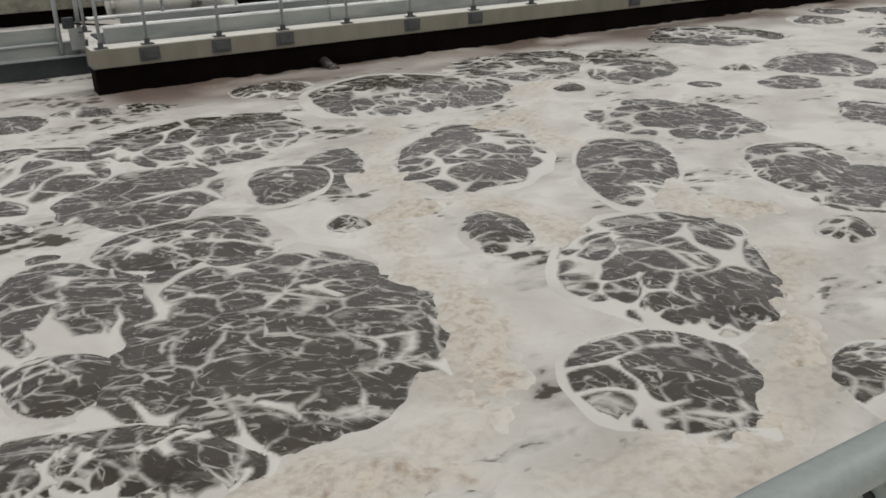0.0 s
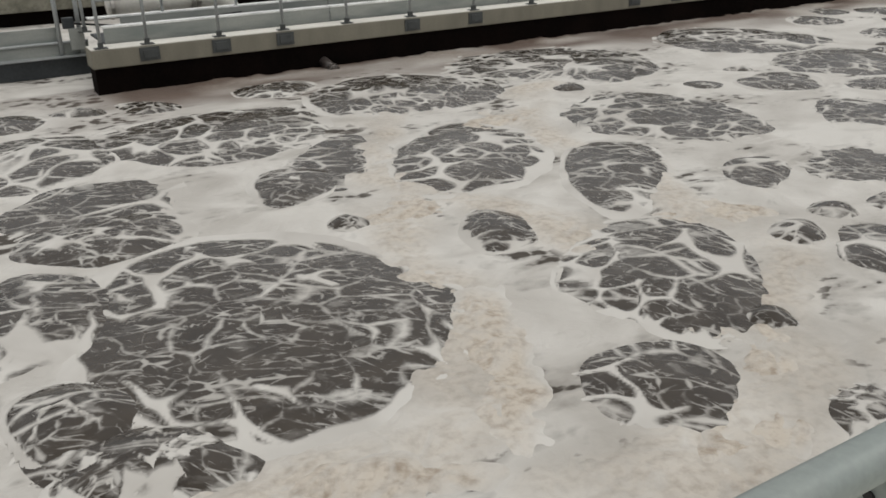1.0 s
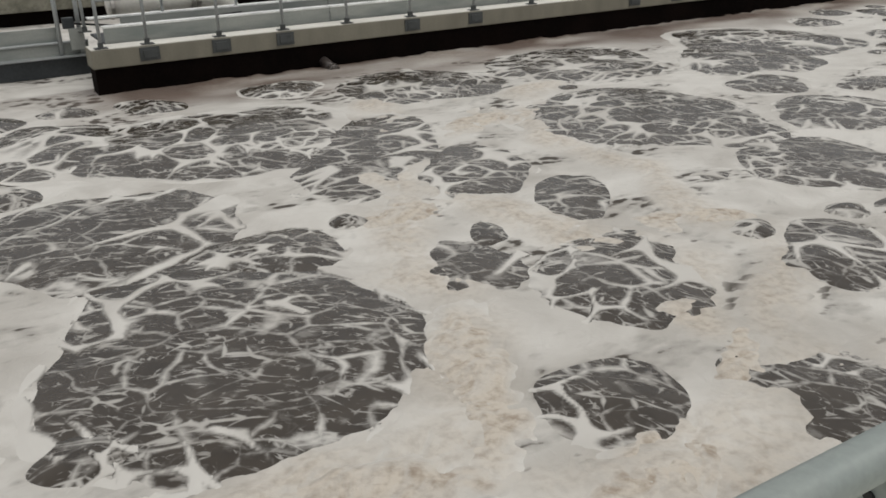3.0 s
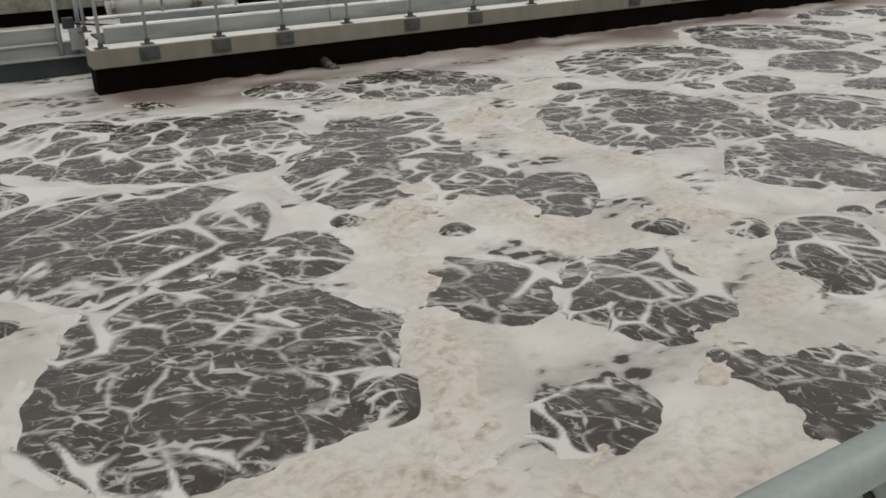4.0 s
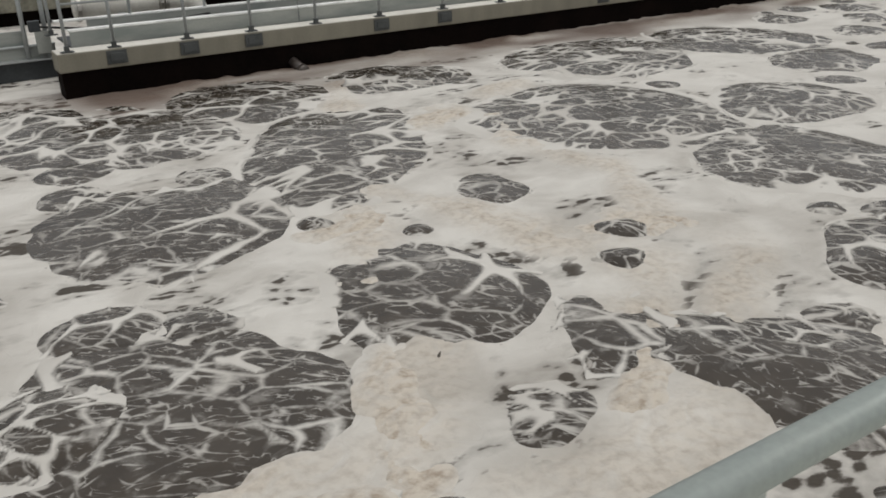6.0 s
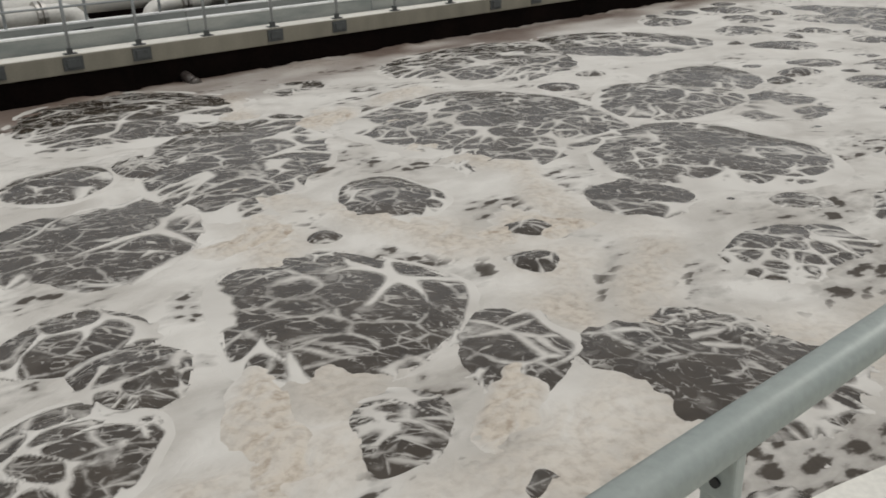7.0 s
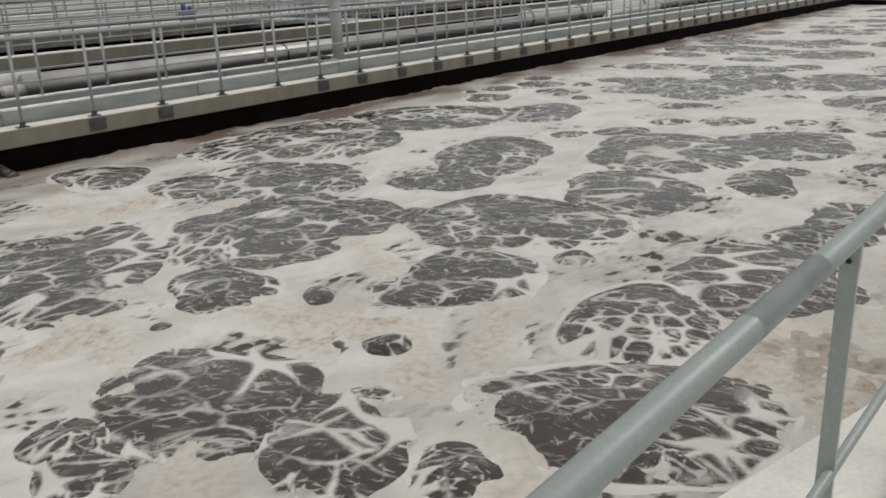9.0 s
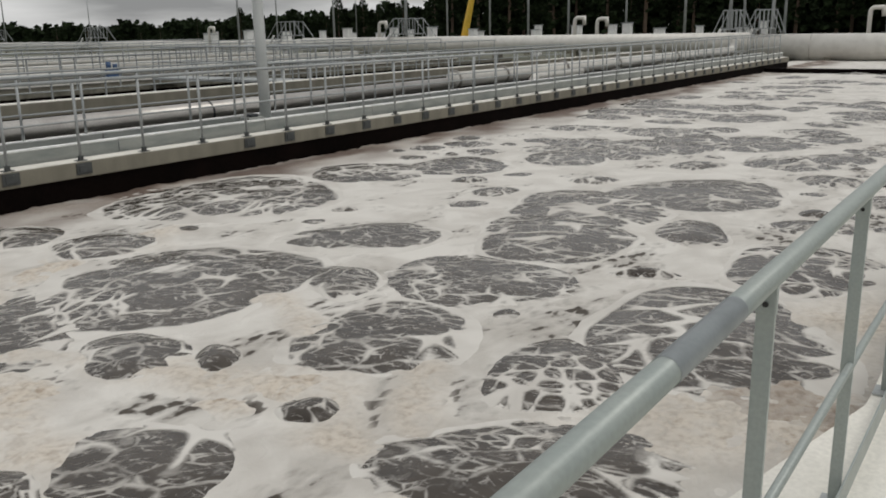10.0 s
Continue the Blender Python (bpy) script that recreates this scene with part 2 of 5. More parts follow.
def foam_material():
    m = bpy.data.materials.new("off_white_foam")
    m.use_nodes = True
    n, l = m.node_tree.nodes, m.node_tree.links
    b = n["Principled BSDF"]
    co = n.new("ShaderNodeTexCoord")
    at = n.new("ShaderNodeAttribute")
    at.attribute_name = "froth"
    big = n.new("ShaderNodeTexNoise")
    big.inputs["Scale"].default_value, big.inputs["Detail"].default_value = 1.1, 6
    big.inputs["Distortion"].default_value = 1.2
    l.new(co.outputs["Object"], big.inputs["Vector"])
    fine = n.new("ShaderNodeTexNoise")
    fine.inputs["Scale"].default_value, fine.inputs["Detail"].default_value = 19.0, 5
    l.new(co.outputs["Object"], fine.inputs["Vector"])
    c1 = n.new("ShaderNodeValToRGB")
    c1.color_ramp.elements[0].position, c1.color_ramp.elements[0].color = 0.34, (0.51, 0.483, 0.44, 1)
    c1.color_ramp.elements[1].position, c1.color_ramp.elements[1].color = 0.60, (0.625, 0.60, 0.553, 1)
    l.new(big.outputs["Fac"], c1.inputs["Fac"])
    wmapn = n.new("ShaderNodeMapping")
    wmapn.inputs["Scale"].default_value = (1.0, 1.4, 1.0)
    wmapn.inputs["Rotation"].default_value = (0, 0, 0.7)
    l.new(co.outputs["Object"], wmapn.inputs["Vector"])
    wisp = n.new("ShaderNodeTexNoise")
    wisp.inputs["Scale"].default_value, wisp.inputs["Detail"].default_value, wisp.inputs["Distortion"].default_value = 1.3, 5, 0.8
    l.new(wmapn.outputs[0], wisp.inputs["Vector"])
    wispr = n.new("ShaderNodeMapRange")
    wispr.inputs["From Min"].default_value, wispr.inputs["From Max"].default_value = 0.45, 0.70
    wispr.inputs["To Max"].default_value = 0.48
    torn = n.new("ShaderNodeAttribute")
    torn.attribute_name = "torn"
    thinned = n.new("ShaderNodeMath")
    thinned.operation = "MULTIPLY_ADD"
    thinned.inputs[1].default_value = 1.6
    l.new(torn.outputs["Fac"], thinned.inputs[0])
    l.new(wisp.outputs["Fac"], thinned.inputs[2])
    l.new(thinned.outputs[0], wispr.inputs["Value"])
    thin = n.new("ShaderNodeMix")
    thin.data_type = "RGBA"
    l.new(wispr.outputs["Result"], thin.inputs["Factor"])
    l.new(c1.outputs["Color"], thin.inputs["A"])
    thin.inputs["B"].default_value = (0.30, 0.275, 0.24, 1)
    # tan froth on the convergence lines, pitted with small dark bubbles
    c2 = n.new("ShaderNodeValToRGB")
    c2.color_ramp.elements[0].position, c2.color_ramp.elements[0].color = 0.30, (0.33, 0.27, 0.21, 1)
    c2.color_ramp.elements[1].position, c2.color_ramp.elements[1].color = 0.57, (0.56, 0.50, 0.42, 1)
    l.new(fine.outputs["Fac"], c2.inputs["Fac"])
    swirl = n.new("ShaderNodeTexNoise")
    swirl.inputs["Scale"].default_value, swirl.inputs["Detail"].default_value, swirl.inputs["Distortion"].default_value = 4.0, 5, 2.5
    l.new(co.outputs["Object"], swirl.inputs["Vector"])
    fs = n.new("ShaderNodeMath")
    fs.operation = "MULTIPLY_ADD"
    fs.inputs[1].default_value = 2.6
    fs.inputs[2].default_value = -0.45
    fs.use_clamp = True
    l.new(swirl.outputs["Fac"], fs.inputs[0])
    ff = n.new("ShaderNodeMath")
    ff.operation = "MULTIPLY"
    ff.use_clamp = True
    l.new(at.outputs["Fac"], ff.inputs[0])
    l.new(fs.outputs[0], ff.inputs[1])
    mix = n.new("ShaderNodeMix")
    mix.data_type = "RGBA"
    l.new(ff.outputs[0], mix.inputs["Factor"])
    l.new(thin.outputs["Result"], mix.inputs["A"])
    l.new(c2.outputs["Color"], mix.inputs["B"])
    # small torn holes through which the brown water shows
    flat = n.new("ShaderNodeMapping")
    flat.inputs["Scale"].default_value = (0.75, 1.25, 0)
    flat.inputs["Rotation"].default_value = (0, 0, 0.5)
    l.new(co.outputs["Object"], flat.inputs["Vector"])
    bent = n.new("ShaderNodeTexNoise")
    bent.inputs["Scale"].default_value, bent.inputs["Detail"].default_value = 2.2, 3
    l.new(flat.outputs[0], bent.inputs["Vector"])
    bend_by = n.new("ShaderNodeVectorMath")
    bend_by.operation = "MULTIPLY_ADD"
    bend_by.inputs[1].default_value = (0.5, 0.5, 0)
    l.new(bent.outputs["Color"], bend_by.inputs[0])
    l.new(flat.outputs[0], bend_by.inputs[2])
    # rounded holes, in clusters
    hole = n.new("ShaderNodeTexVoronoi")
    hole.inputs["Scale"].default_value = 7.5
    l.new(bend_by.outputs[0], hole.inputs["Vector"])
    zone = n.new("ShaderNodeTexNoise")
    zone.inputs["Scale"].default_value, zone.inputs["Detail"].default_value = 1.15, 2
    l.new(flat.outputs[0], zone.inputs["Vector"])
    zr = n.new("ShaderNodeMapRange")
    zr.inputs["From Min"].default_value, zr.inputs["From Max"].default_value = 0.42, 0.64
    zr.inputs["To Min"].default_value, zr.inputs["To Max"].default_value = 0.10, 0.98
    zs = n.new("ShaderNodeMath")
    zs.operation = "ADD"
    l.new(zone.outputs["Fac"], zs.inputs[0])
    l.new(torn.outputs["Fac"], zs.inputs[1])
    l.new(zs.outputs[0], zr.inputs["Value"])
    ragged = n.new("ShaderNodeTexNoise")
    ragged.inputs["Scale"].default_value, ragged.inputs["Detail"].default_value = 12.0, 4
    l.new(flat.outputs[0], ragged.inputs["Vector"])
    rag = n.new("ShaderNodeMath")
    rag.operation = "MULTIPLY_ADD"
    rag.inputs[1].default_value = 0.95
    l.new(ragged.outputs["Fac"], rag.inputs[0])
    l.new(hole.outputs["Distance"], rag.inputs[2])
    hm = n.new("ShaderNodeMath")
    hm.operation = "SUBTRACT"
    l.new(zr.outputs["Result"], hm.inputs[0])
    l.new(rag.outputs[0], hm.inputs[1])
    veil = n.new("ShaderNodeMapRange")
    veil.inputs["From Min"].default_value, veil.inputs["From Max"].default_value = -0.45, 0.0
    veil.inputs["To Max"].default_value = 0.30
    l.new(hm.outputs[0], veil.inputs["Value"])
    hr0 = n.new("ShaderNodeMapRange")
    hr0.interpolation_type = "SMOOTHSTEP"
    hr0.inputs["From Min"].default_value, hr0.inputs["From Max"].default_value = -0.12, 0.14
    hr0.inputs["To Max"].default_value = 0.95
    l.new(hm.outputs[0], hr0.inputs["Value"])
    hr = n.new("ShaderNodeMath")
    hr.operation = "MAXIMUM"
    l.new(veil.outputs["Result"], hr.inputs[0])
    l.new(hr0.outputs["Result"], hr.inputs[1])
    keep = n.new("ShaderNodeMath")
    keep.operation = "SUBTRACT"
    keep.use_clamp = True
    l.new(hr.outputs[0], keep.inputs[0])
    shut = n.new("ShaderNodeMath")
    shut.operation = "MULTIPLY"
    shut.inputs[1].default_value = 3.0
    l.new(at.outputs["Fac"], shut.inputs[0])
    l.new(shut.outputs[0], keep.inputs[1])
    mix2 = n.new("ShaderNodeMix")
    mix2.data_type = "RGBA"
    l.new(keep.outputs[0], mix2.inputs["Factor"])
    l.new(mix.outputs["Result"], mix2.inputs["A"])
    mix2.inputs["B"].default_value = (0.040, 0.030, 0.0205, 1)
    # brown scum, and along the wall also its shade, painted into the foam
    scum_shade = n.new("ShaderNodeAttribute")
    scum_shade.attribute_name = "scum_shade"
    mix3 = n.new("ShaderNodeMix")
    mix3.data_type = "RGBA"
    l.new(scum_shade.outputs["Fac"], mix3.inputs["Factor"])
    l.new(mix2.outputs["Result"], mix3.inputs["A"])
    mix3.inputs["B"].default_value = (0.105, 0.068, 0.050, 1)
    l.new(mix3.outputs["Result"], b.inputs["Base Color"])
    b.inputs["Roughness"].default_value = 0.75
    b.inputs["Specular IOR Level"].default_value = 0.3
    hsum = n.new("ShaderNodeMath")
    hsum.operation = "MULTIPLY_ADD"
    l.new(fine.outputs["Fac"], hsum.inputs[0])
    l.new(at.outputs["Fac"], hsum.inputs[1])
    l.new(swirl.outputs["Fac"], hsum.inputs[2])
    bp = n.new("ShaderNodeBump")
    bp.inputs["Strength"].default_value, bp.inputs["Distance"].default_value = 0.6, 0.03
    l.new(hsum.outputs[0], bp.inputs["Height"])
    l.new(bp.outputs["Normal"], b.inputs["Normal"])
    return m


WATER = boil_material()
FOAM = foam_material()


# ---- small builders ----
def mesh_of(name, bm, mat, smooth=False):
    me = bpy.data.meshes.new(name)
    if smooth:
        for f in bm.faces:
            f.smooth = True
    bm.to_mesh(me)
    bm.free()
    me.materials.append(mat)
    return me


def part(name, bm, mat, parent=None, label="", smooth=False):
    ob = new(name, mesh_of(name, bm, mat, smooth))
    ob.parent = parent
    if label:
        ob["label"] = label
    return ob


def like(name, data, parent, m):
    """Another part on the same mesh."""
    ob = new(name, data)
    ob.parent = parent
    ob.matrix_basis = m
    return ob


def box(bm, x0, y0, z0, x1, y1, z1, bevel=0.0):
    r = bmesh.ops.create_cube(bm, size=1)
    bmesh.ops.scale(bm, verts=r["verts"], vec=(x1 - x0, y1 - y0, z1 - z0))
    bmesh.ops.translate(bm, verts=r["verts"], vec=((x0 + x1) / 2, (y0 + y1) / 2, (z0 + z1) / 2))
    if bevel:
        edges = list({e for v in r["verts"] for e in v.link_edges})
        bmesh.ops.bevel(bm, geom=edges, offset=bevel, segments=2, affect="EDGES", profile=0.6)
    return bm


def boxed(x0, y0, z0, x1, y1, z1, bevel=0.0):
    return box(bmesh.new(), x0, y0, z0, x1, y1, z1, bevel)


def tube(bm, points, r, seg=14, cap=True):
    """A round bar through the points, with mitred joints."""
    pts = [Vector(p) for p in points]
    rings, side = [], None
    for i, p in enumerate(pts):
        a = (pts[i] - pts[i - 1]).normalized() if i else (pts[1] - pts[0]).normalized()
        c = (pts[i + 1] - pts[i]).normalized() if i < len(pts) - 1 else a
        d = (a + c).normalized()
        if side is None:
            side = d.orthogonal().normalized()
        side = (side - d * side.dot(d)).normalized()
        up = d.cross(side)
        k = 1 / max(0.5, math.sqrt((1 + a.dot(c)) / 2))
        rad = r[i] if isinstance(r, (list, tuple)) else r
        rings.append([bm.verts.new(p + (side * math.cos(u) + up * math.sin(u)) * rad * (k if a.dot(c) < 0.99 else 1)) for u in [2 * math.pi * j / seg for j in range(seg)]])
    for q, w in zip(rings, rings[1:]):
        for j in range(seg):
            bm.faces.new((q[j], q[(j + 1) % seg], w[(j + 1) % seg], w[j]))
    if cap:
        bm.faces.new(rings[0][::-1])
        bm.faces.new(rings[-1])
    return bm


def piped(points, r, seg=14):
    return tube(bmesh.new(), points, r, seg)


def bend(a, corner, c, radius, steps=6):
    """Points from a round a corner to c."""
    a, k, c = Vector(a), Vector(corner), Vector(c)
    p, q = k + (a - k).normalized() * radius, k + (c - k).normalized() * radius
    out = [a]
    for i in range(steps + 1):
        t = i / steps
        out.append(p * (1 - t) ** 2 + k * 2 * t * (1 - t) + q * t * t)
    return [*out, c]


def thing(name, label, category, at=(0, 0, 0), group="", kind=""):
    ob = new(name)
    ob.location = at
    return tagged(ob, label, category, group, kind)


def lattice(x, y, seed):
    """Smooth value noise over arrays, about -1 to 1."""
    rng = np.random.RandomState(seed)
    table = rng.rand(256, 256) * 2 - 1
    xi, yi = np.floor(x).astype(int), np.floor(y).astype(int)
    u, v = x - xi, y - yi
    u, v = u * u * (3 - 2 * u), v * v * (3 - 2 * v)
    g = lambda a, b: table[a % 256, b % 256]
    return (g(xi, yi) * (1 - u) + g(xi + 1, yi) * u) * (1 - v) + (g(xi, yi + 1) * (1 - u) + g(xi + 1, yi + 1) * u) * v


# ---- the basin: near wall, far wall, foam ----
WALL_Y, WALL_X, TOP = 11.0, 1.70, 0.54
NEAR_Y = 0.88

# froth lines, where the currents meet
STREAKS = [
    [(4.6, 9.6), (3.9, 8.0), (3.1, 6.2), (2.8, 5.5), (2.4, 4.5), (2.4, 4.0), (2.3, 3.5), (1.85, 3.0), (1.3, 2.68), (0.7, 2.75), (-0.6, 2.95)],
    [(6.4, 8.6), (5.4, 7.6), (5.0, 6.2), (5.1, 5.2), (4.7, 4.5), (4.8, 3.9), (4.3, 3.1), (3.4, 2.4), (2.7, 2.1), (1.9, 2.2)],
    [(4.2, 1.7), (5.0, 1.25), (6.0, 1.1), (7.5, 1.2)],
    [(3.2, 5.9), (3.6, 4.3), (3.9, 3.8), (3.4, 3.1)],
]
STREAK_WIDTH = [0.22, 0.22, 0.5, 0.22]


def to_line(X, Y, line):
    best = np.full(X.shape, 1e9)
    for (ax, ay), (bx, by) in zip(line, line[1:]):
        dx, dy = bx - ax, by - ay
        t = np.clip(((X - ax) * dx + (Y - ay) * dy) / (dx * dx + dy * dy), 0, 1)
        best = np.minimum(best, np.hypot(X - ax - t * dx, Y - ay - t * dy))
    return best


def foam_sheet(name, x0, x1, nx, y0, y1, ny, label):
    xs, ys = np.linspace(x0, x1, nx), np.linspace(y0, y1, ny)
    X, Y = np.meshgrid(xs, ys, indexing="ij")
    wx, wy = X + 0.25 * lattice(X * 1.7, Y * 1.7, 3), Y + 0.25 * lattice(X * 1.7, Y * 1.7, 4)
    froth = np.zeros(X.shape)
    for line, w in zip(STREAKS, STREAK_WIDTH):
        d = to_line(wx, wy, line)
        froth = np.maximum(froth, 0.75 * np.clip(1.4 - 0.95 * d / w, 0, 1))
    edge = np.clip(1 - (WALL_Y - wy) / 0.75, 0, 1) * 0.85 * (Y < WALL_Y + 0.5)
    froth = np.maximum(froth, np.where(X > WALL_X, edge, 0))
    # darkens towards the wall: its shade is put into the foam colour
    scum_shade = np.clip(1.42 - (WALL_Y - wy) / (1.0 + 0.5 * lattice(X * 0.8, Y * 0.8, 6)), 0, 0.9) * np.clip(0.8 + 0.6 * lattice(X * 1.3, Y * 2.6, 7), 0.3, 1)
    scum_shade *= np.clip((X - WALL_X + 0.5) / 0.8, 0.25, 1) * (Y < WALL_Y + 0.5)
    froth *= np.clip(0.75 + 0.6 * lattice(X * 2.3, Y * 2.3, 5), 0.15, 1)
    Z = 0.007 * lattice(X * 1.6, Y * 1.6, 11) + 0.004 * lattice(X * 5, Y * 5, 12) + 0.0015 * lattice(X * 13, Y * 13, 13)
    Z += froth * (0.03 + 0.026 * lattice(X * 7, Y * 7, 14) + 0.009 * lattice(X * 17, Y * 17, 15))
    verts = np.stack([X, Y, Z], -1).reshape(-1, 3)
    i = np.arange(nx * ny).reshape(nx, ny)
    quads = np.stack([i[:-1, :-1], i[1:, :-1], i[1:, 1:], i[:-1, 1:]], -1).reshape(-1, 4)
    me = bpy.data.meshes.new(name)
    me.from_pydata(verts.tolist(), [], quads.tolist())
    me.polygons.foreach_set("use_smooth", [True] * len(quads))
    me.attributes.new("froth", "FLOAT", "POINT").data.foreach_set("value", froth.ravel().astype(np.float32))
    me.attributes.new("scum_shade", "FLOAT", "POINT").data.foreach_set("value", scum_shade.ravel().astype(np.float32))
    # the foam is torn most by the near wall and closes towards the far end
    torn = 0.055 * np.clip((4.4 - Y) / 1.6, 0, 1) - 0.08 * np.clip((X - 5.5) / 5, 0, 1)
    me.attributes.new("torn", "FLOAT", "POINT").data.foreach_set("value", torn.ravel().astype(np.float32))
    me.materials.append(FOAM)
    return tagged(new(name, me), label, "foam", kind="structure")


foam_sheet("water_foam_1", -7.0, 15.0, 560, 0.1, 12.8, 330, "off-white foam with tan froth lines on an aeration basin")
foam_sheet("water_foam_2", 15.0, 57.0, 320, 0.5, 12.8, 124, "off-white foam on the distant end of the basin")

foam_sheet("water_foam_3", -9.0, 4.5, 135, 12.8, 18.05, 50, "off-white foam in the next channel")

BOILS = []
DOME = 0.06
SHRINK = 1.025


def boil(rx, ry, turn, rows, cell=0.0, step=0.021):
    """A patch of brown upwelling water: a low lens of water that rises through the foam and sinks again.
    A net of foam lies over it, in meshes about a cell wide, and closes towards the rim."""
    k = len(BOILS)
    cell = cell or min(0.42, 0.60 * math.sqrt(rx * ry))
    rng = np.random.RandomState(100 + k)
    ph = rng.uniform(0, 6.28, 6)
    over = 1.22
    nx, ny = int(3.0 * rx / step) + 3, int(3.0 * ry / step) + 3
    X, Y = np.meshgrid(np.linspace(-1.5 * rx, 1.5 * rx, nx), np.linspace(-1.5 * ry, 1.5 * ry, ny), indexing="ij")
    U = np.arctan2(Y / ry, X / rx)
    wob = 1 + 0.075 * np.sin(2 * U + ph[0]) + 0.06 * np.sin(3 * U + ph[1]) + 0.03 * np.sin(5 * U + ph[2])
    F = np.hypot(X / rx, Y / ry) / wob
    # cells, drawn out along one direction and bent by a slow noise
    n3 = lambda a, b: lattice((X + 40) * a, (Y + 40) * a, b + k)
    wx, wy = X + 0.30 * cell * n3(0.9 / cell, 900) + 0.07 * cell * n3(2.6 / cell, 901), Y + 0.30 * cell * n3(0.9 / cell, 902) + 0.07 * cell * n3(2.6 / cell, 903)
    c, s_ = math.cos(ph[3]), math.sin(ph[3])
    long = 1.1 + 0.9 * rng.rand()
    P = np.stack([(wx * c + wy * s_) / long, -wx * s_ + wy * c], -1)

    def web(size):
        """How far each place is from the nearest border between two cells, in cells; the corners are rounded."""
        m = 1.5 * max(rx, ry) + size
        g = np.arange(-m, m, size)
        S = np.stack(np.meshgrid(g, g, indexing="ij"), -1).reshape(-1, 2) + rng.uniform(-0.62, 0.62, (len(g) ** 2, 2)) * size
        q = P.reshape(-1, 2)
        S = S[(S[:, 0] > q[:, 0].min() - 2 * size) & (S[:, 0] < q[:, 0].max() + 2 * size) & (S[:, 1] > q[:, 1].min() - 2 * size) & (S[:, 1] < q[:, 1].max() + 2 * size)]
        d2 = np.full((len(q), 3), 1e9)
        for a in S:
            d = np.hypot(q[:, 0] - a[0], q[:, 1] - a[1])
            first, second = d < d2[:, 0], d < d2[:, 1]
            d2[:, 2] = np.where(second, d2[:, 1], np.minimum(d2[:, 2], d))
            d2[:, 1] = np.where(first, d2[:, 0], np.minimum(d2[:, 1], d))
            d2[:, 0] = np.minimum(d2[:, 0], d)
        e1, e2 = (d2[:, 1] - d2[:, 0]) / size, (d2[:, 2] - d2[:, 0]) / size
        return (-0.12 * np.log(np.exp(-e1 / 0.12) + np.exp(-e2 / 0.12))).reshape(X.shape)

    soft = lambda v, a, b: (lambda t: t * t * (3 - 2 * t))(np.clip((v - a) / (b - a), 0, 1))
    # most of a patch ends in a clean round edge; on one side it breaks up into islands
    rim = soft(F + 0.12 * n3(1.6, 904) + 0.22 * np.cos(U - ph[5]), 1.0, 1.45)
    wide = -0.08 + 0.17 * np.clip(0.35 + n3(0.75 / cell, 905), 0, 1.0) + 0.55 * rim
    lace = (1 - soft(web(cell), wide - 0.13, wide + 0.17)) * np.clip((wide + 0.08) / 0.07, 0, 1)
    if rx * ry > 0.06:
        wide2 = -0.10 + 0.24 * np.clip(0.1 + 1.1 * n3(1.0 / cell, 906), 0, 1) + 0.55 * rim
        lace = np.maximum(lace, (1 - soft(web(cell * 0.5), wide2 - 0.15, wide2 + 0.22)) * np.clip((wide2 + 0.05) / 0.08, 0, 1) * 0.9)
    # a rib of foam all round, which still parts two patches that meet
    lace = np.maximum(lace, soft(F + 0.04 * n3(5, 907), 0.965, 1.06))
    Z = DOME * (1 - F * F) + 0.002 * np.sin(X * 7 + ph[4]) * np.cos(Y * 6 + ph[0]) + 0.007 * soft(lace, 0.5, 1.0)
    keep = F < over
    index = -np.ones(X.shape, int)
    index[keep] = np.arange(keep.sum())
    quads = np.stack([index[:-1, :-1], index[1:, :-1], index[1:, 1:], index[:-1, 1:]], -1).reshape(-1, 4)
    quads = quads[(quads >= 0).all(1)]
    spots, web_of = np.stack([X[keep], Y[keep], Z[keep]], -1), lace[keep].astype(np.float32)

    def piece(name, some):
        used, again = np.unique(some, return_inverse=True)
        me = bpy.data.meshes.new(name)
        me.from_pydata(spots[used].tolist(), [], again.reshape(-1, 4).tolist())
        me.polygons.foreach_set("use_smooth", [True] * len(some))
        me.attributes.new("lace", "FLOAT", "POINT").data.foreach_set("value", web_of[used])
        me.materials.append(WATER)
        return new(name, me)

    foamy = web_of[quads].mean(1) > 0.5
    ob = piece("water_patch", quads)
    if foamy.any():
        net = tagged(piece("foam_net", quads[foamy]), "off-white net of foam threads", kind="stuff")
        net.parent = ob
        net.location = (0, 0, 0.003)
    tagged(ob, "dark brown water upwelling through foam, laced with foam threads", "water patch", "water patches in the foam")
    BOILS.append((ob, [(t, pose(x, y, 0.003 - DOME * (1 - (SHRINK * s) ** 2) if s > 0 else -1.7 * DOME, 0, 0, turn)) for t, x, y, s in rows]))


boil(1.07, 1.18, -18, [(0.0, 1.34, 4.28, 0.95), (1.0, 1.37, 4.42, 1.00), (2.5, 1.16, 4.26, 0.95), (4.5, 0.94, 4.01, 0.86), (6.5, 0.78, 3.62, 0.50), (8.0, 0.65, 3.46, 0.00)])
boil(0.56, 0.25, -33, [(0.0, 0.42, 3.42, 1.0), (1.0, 0.43, 3.40, 0.9), (2.0, 0.25, 3.35, 0.6), (3.5, 0.1, 3.3, 0.0)])
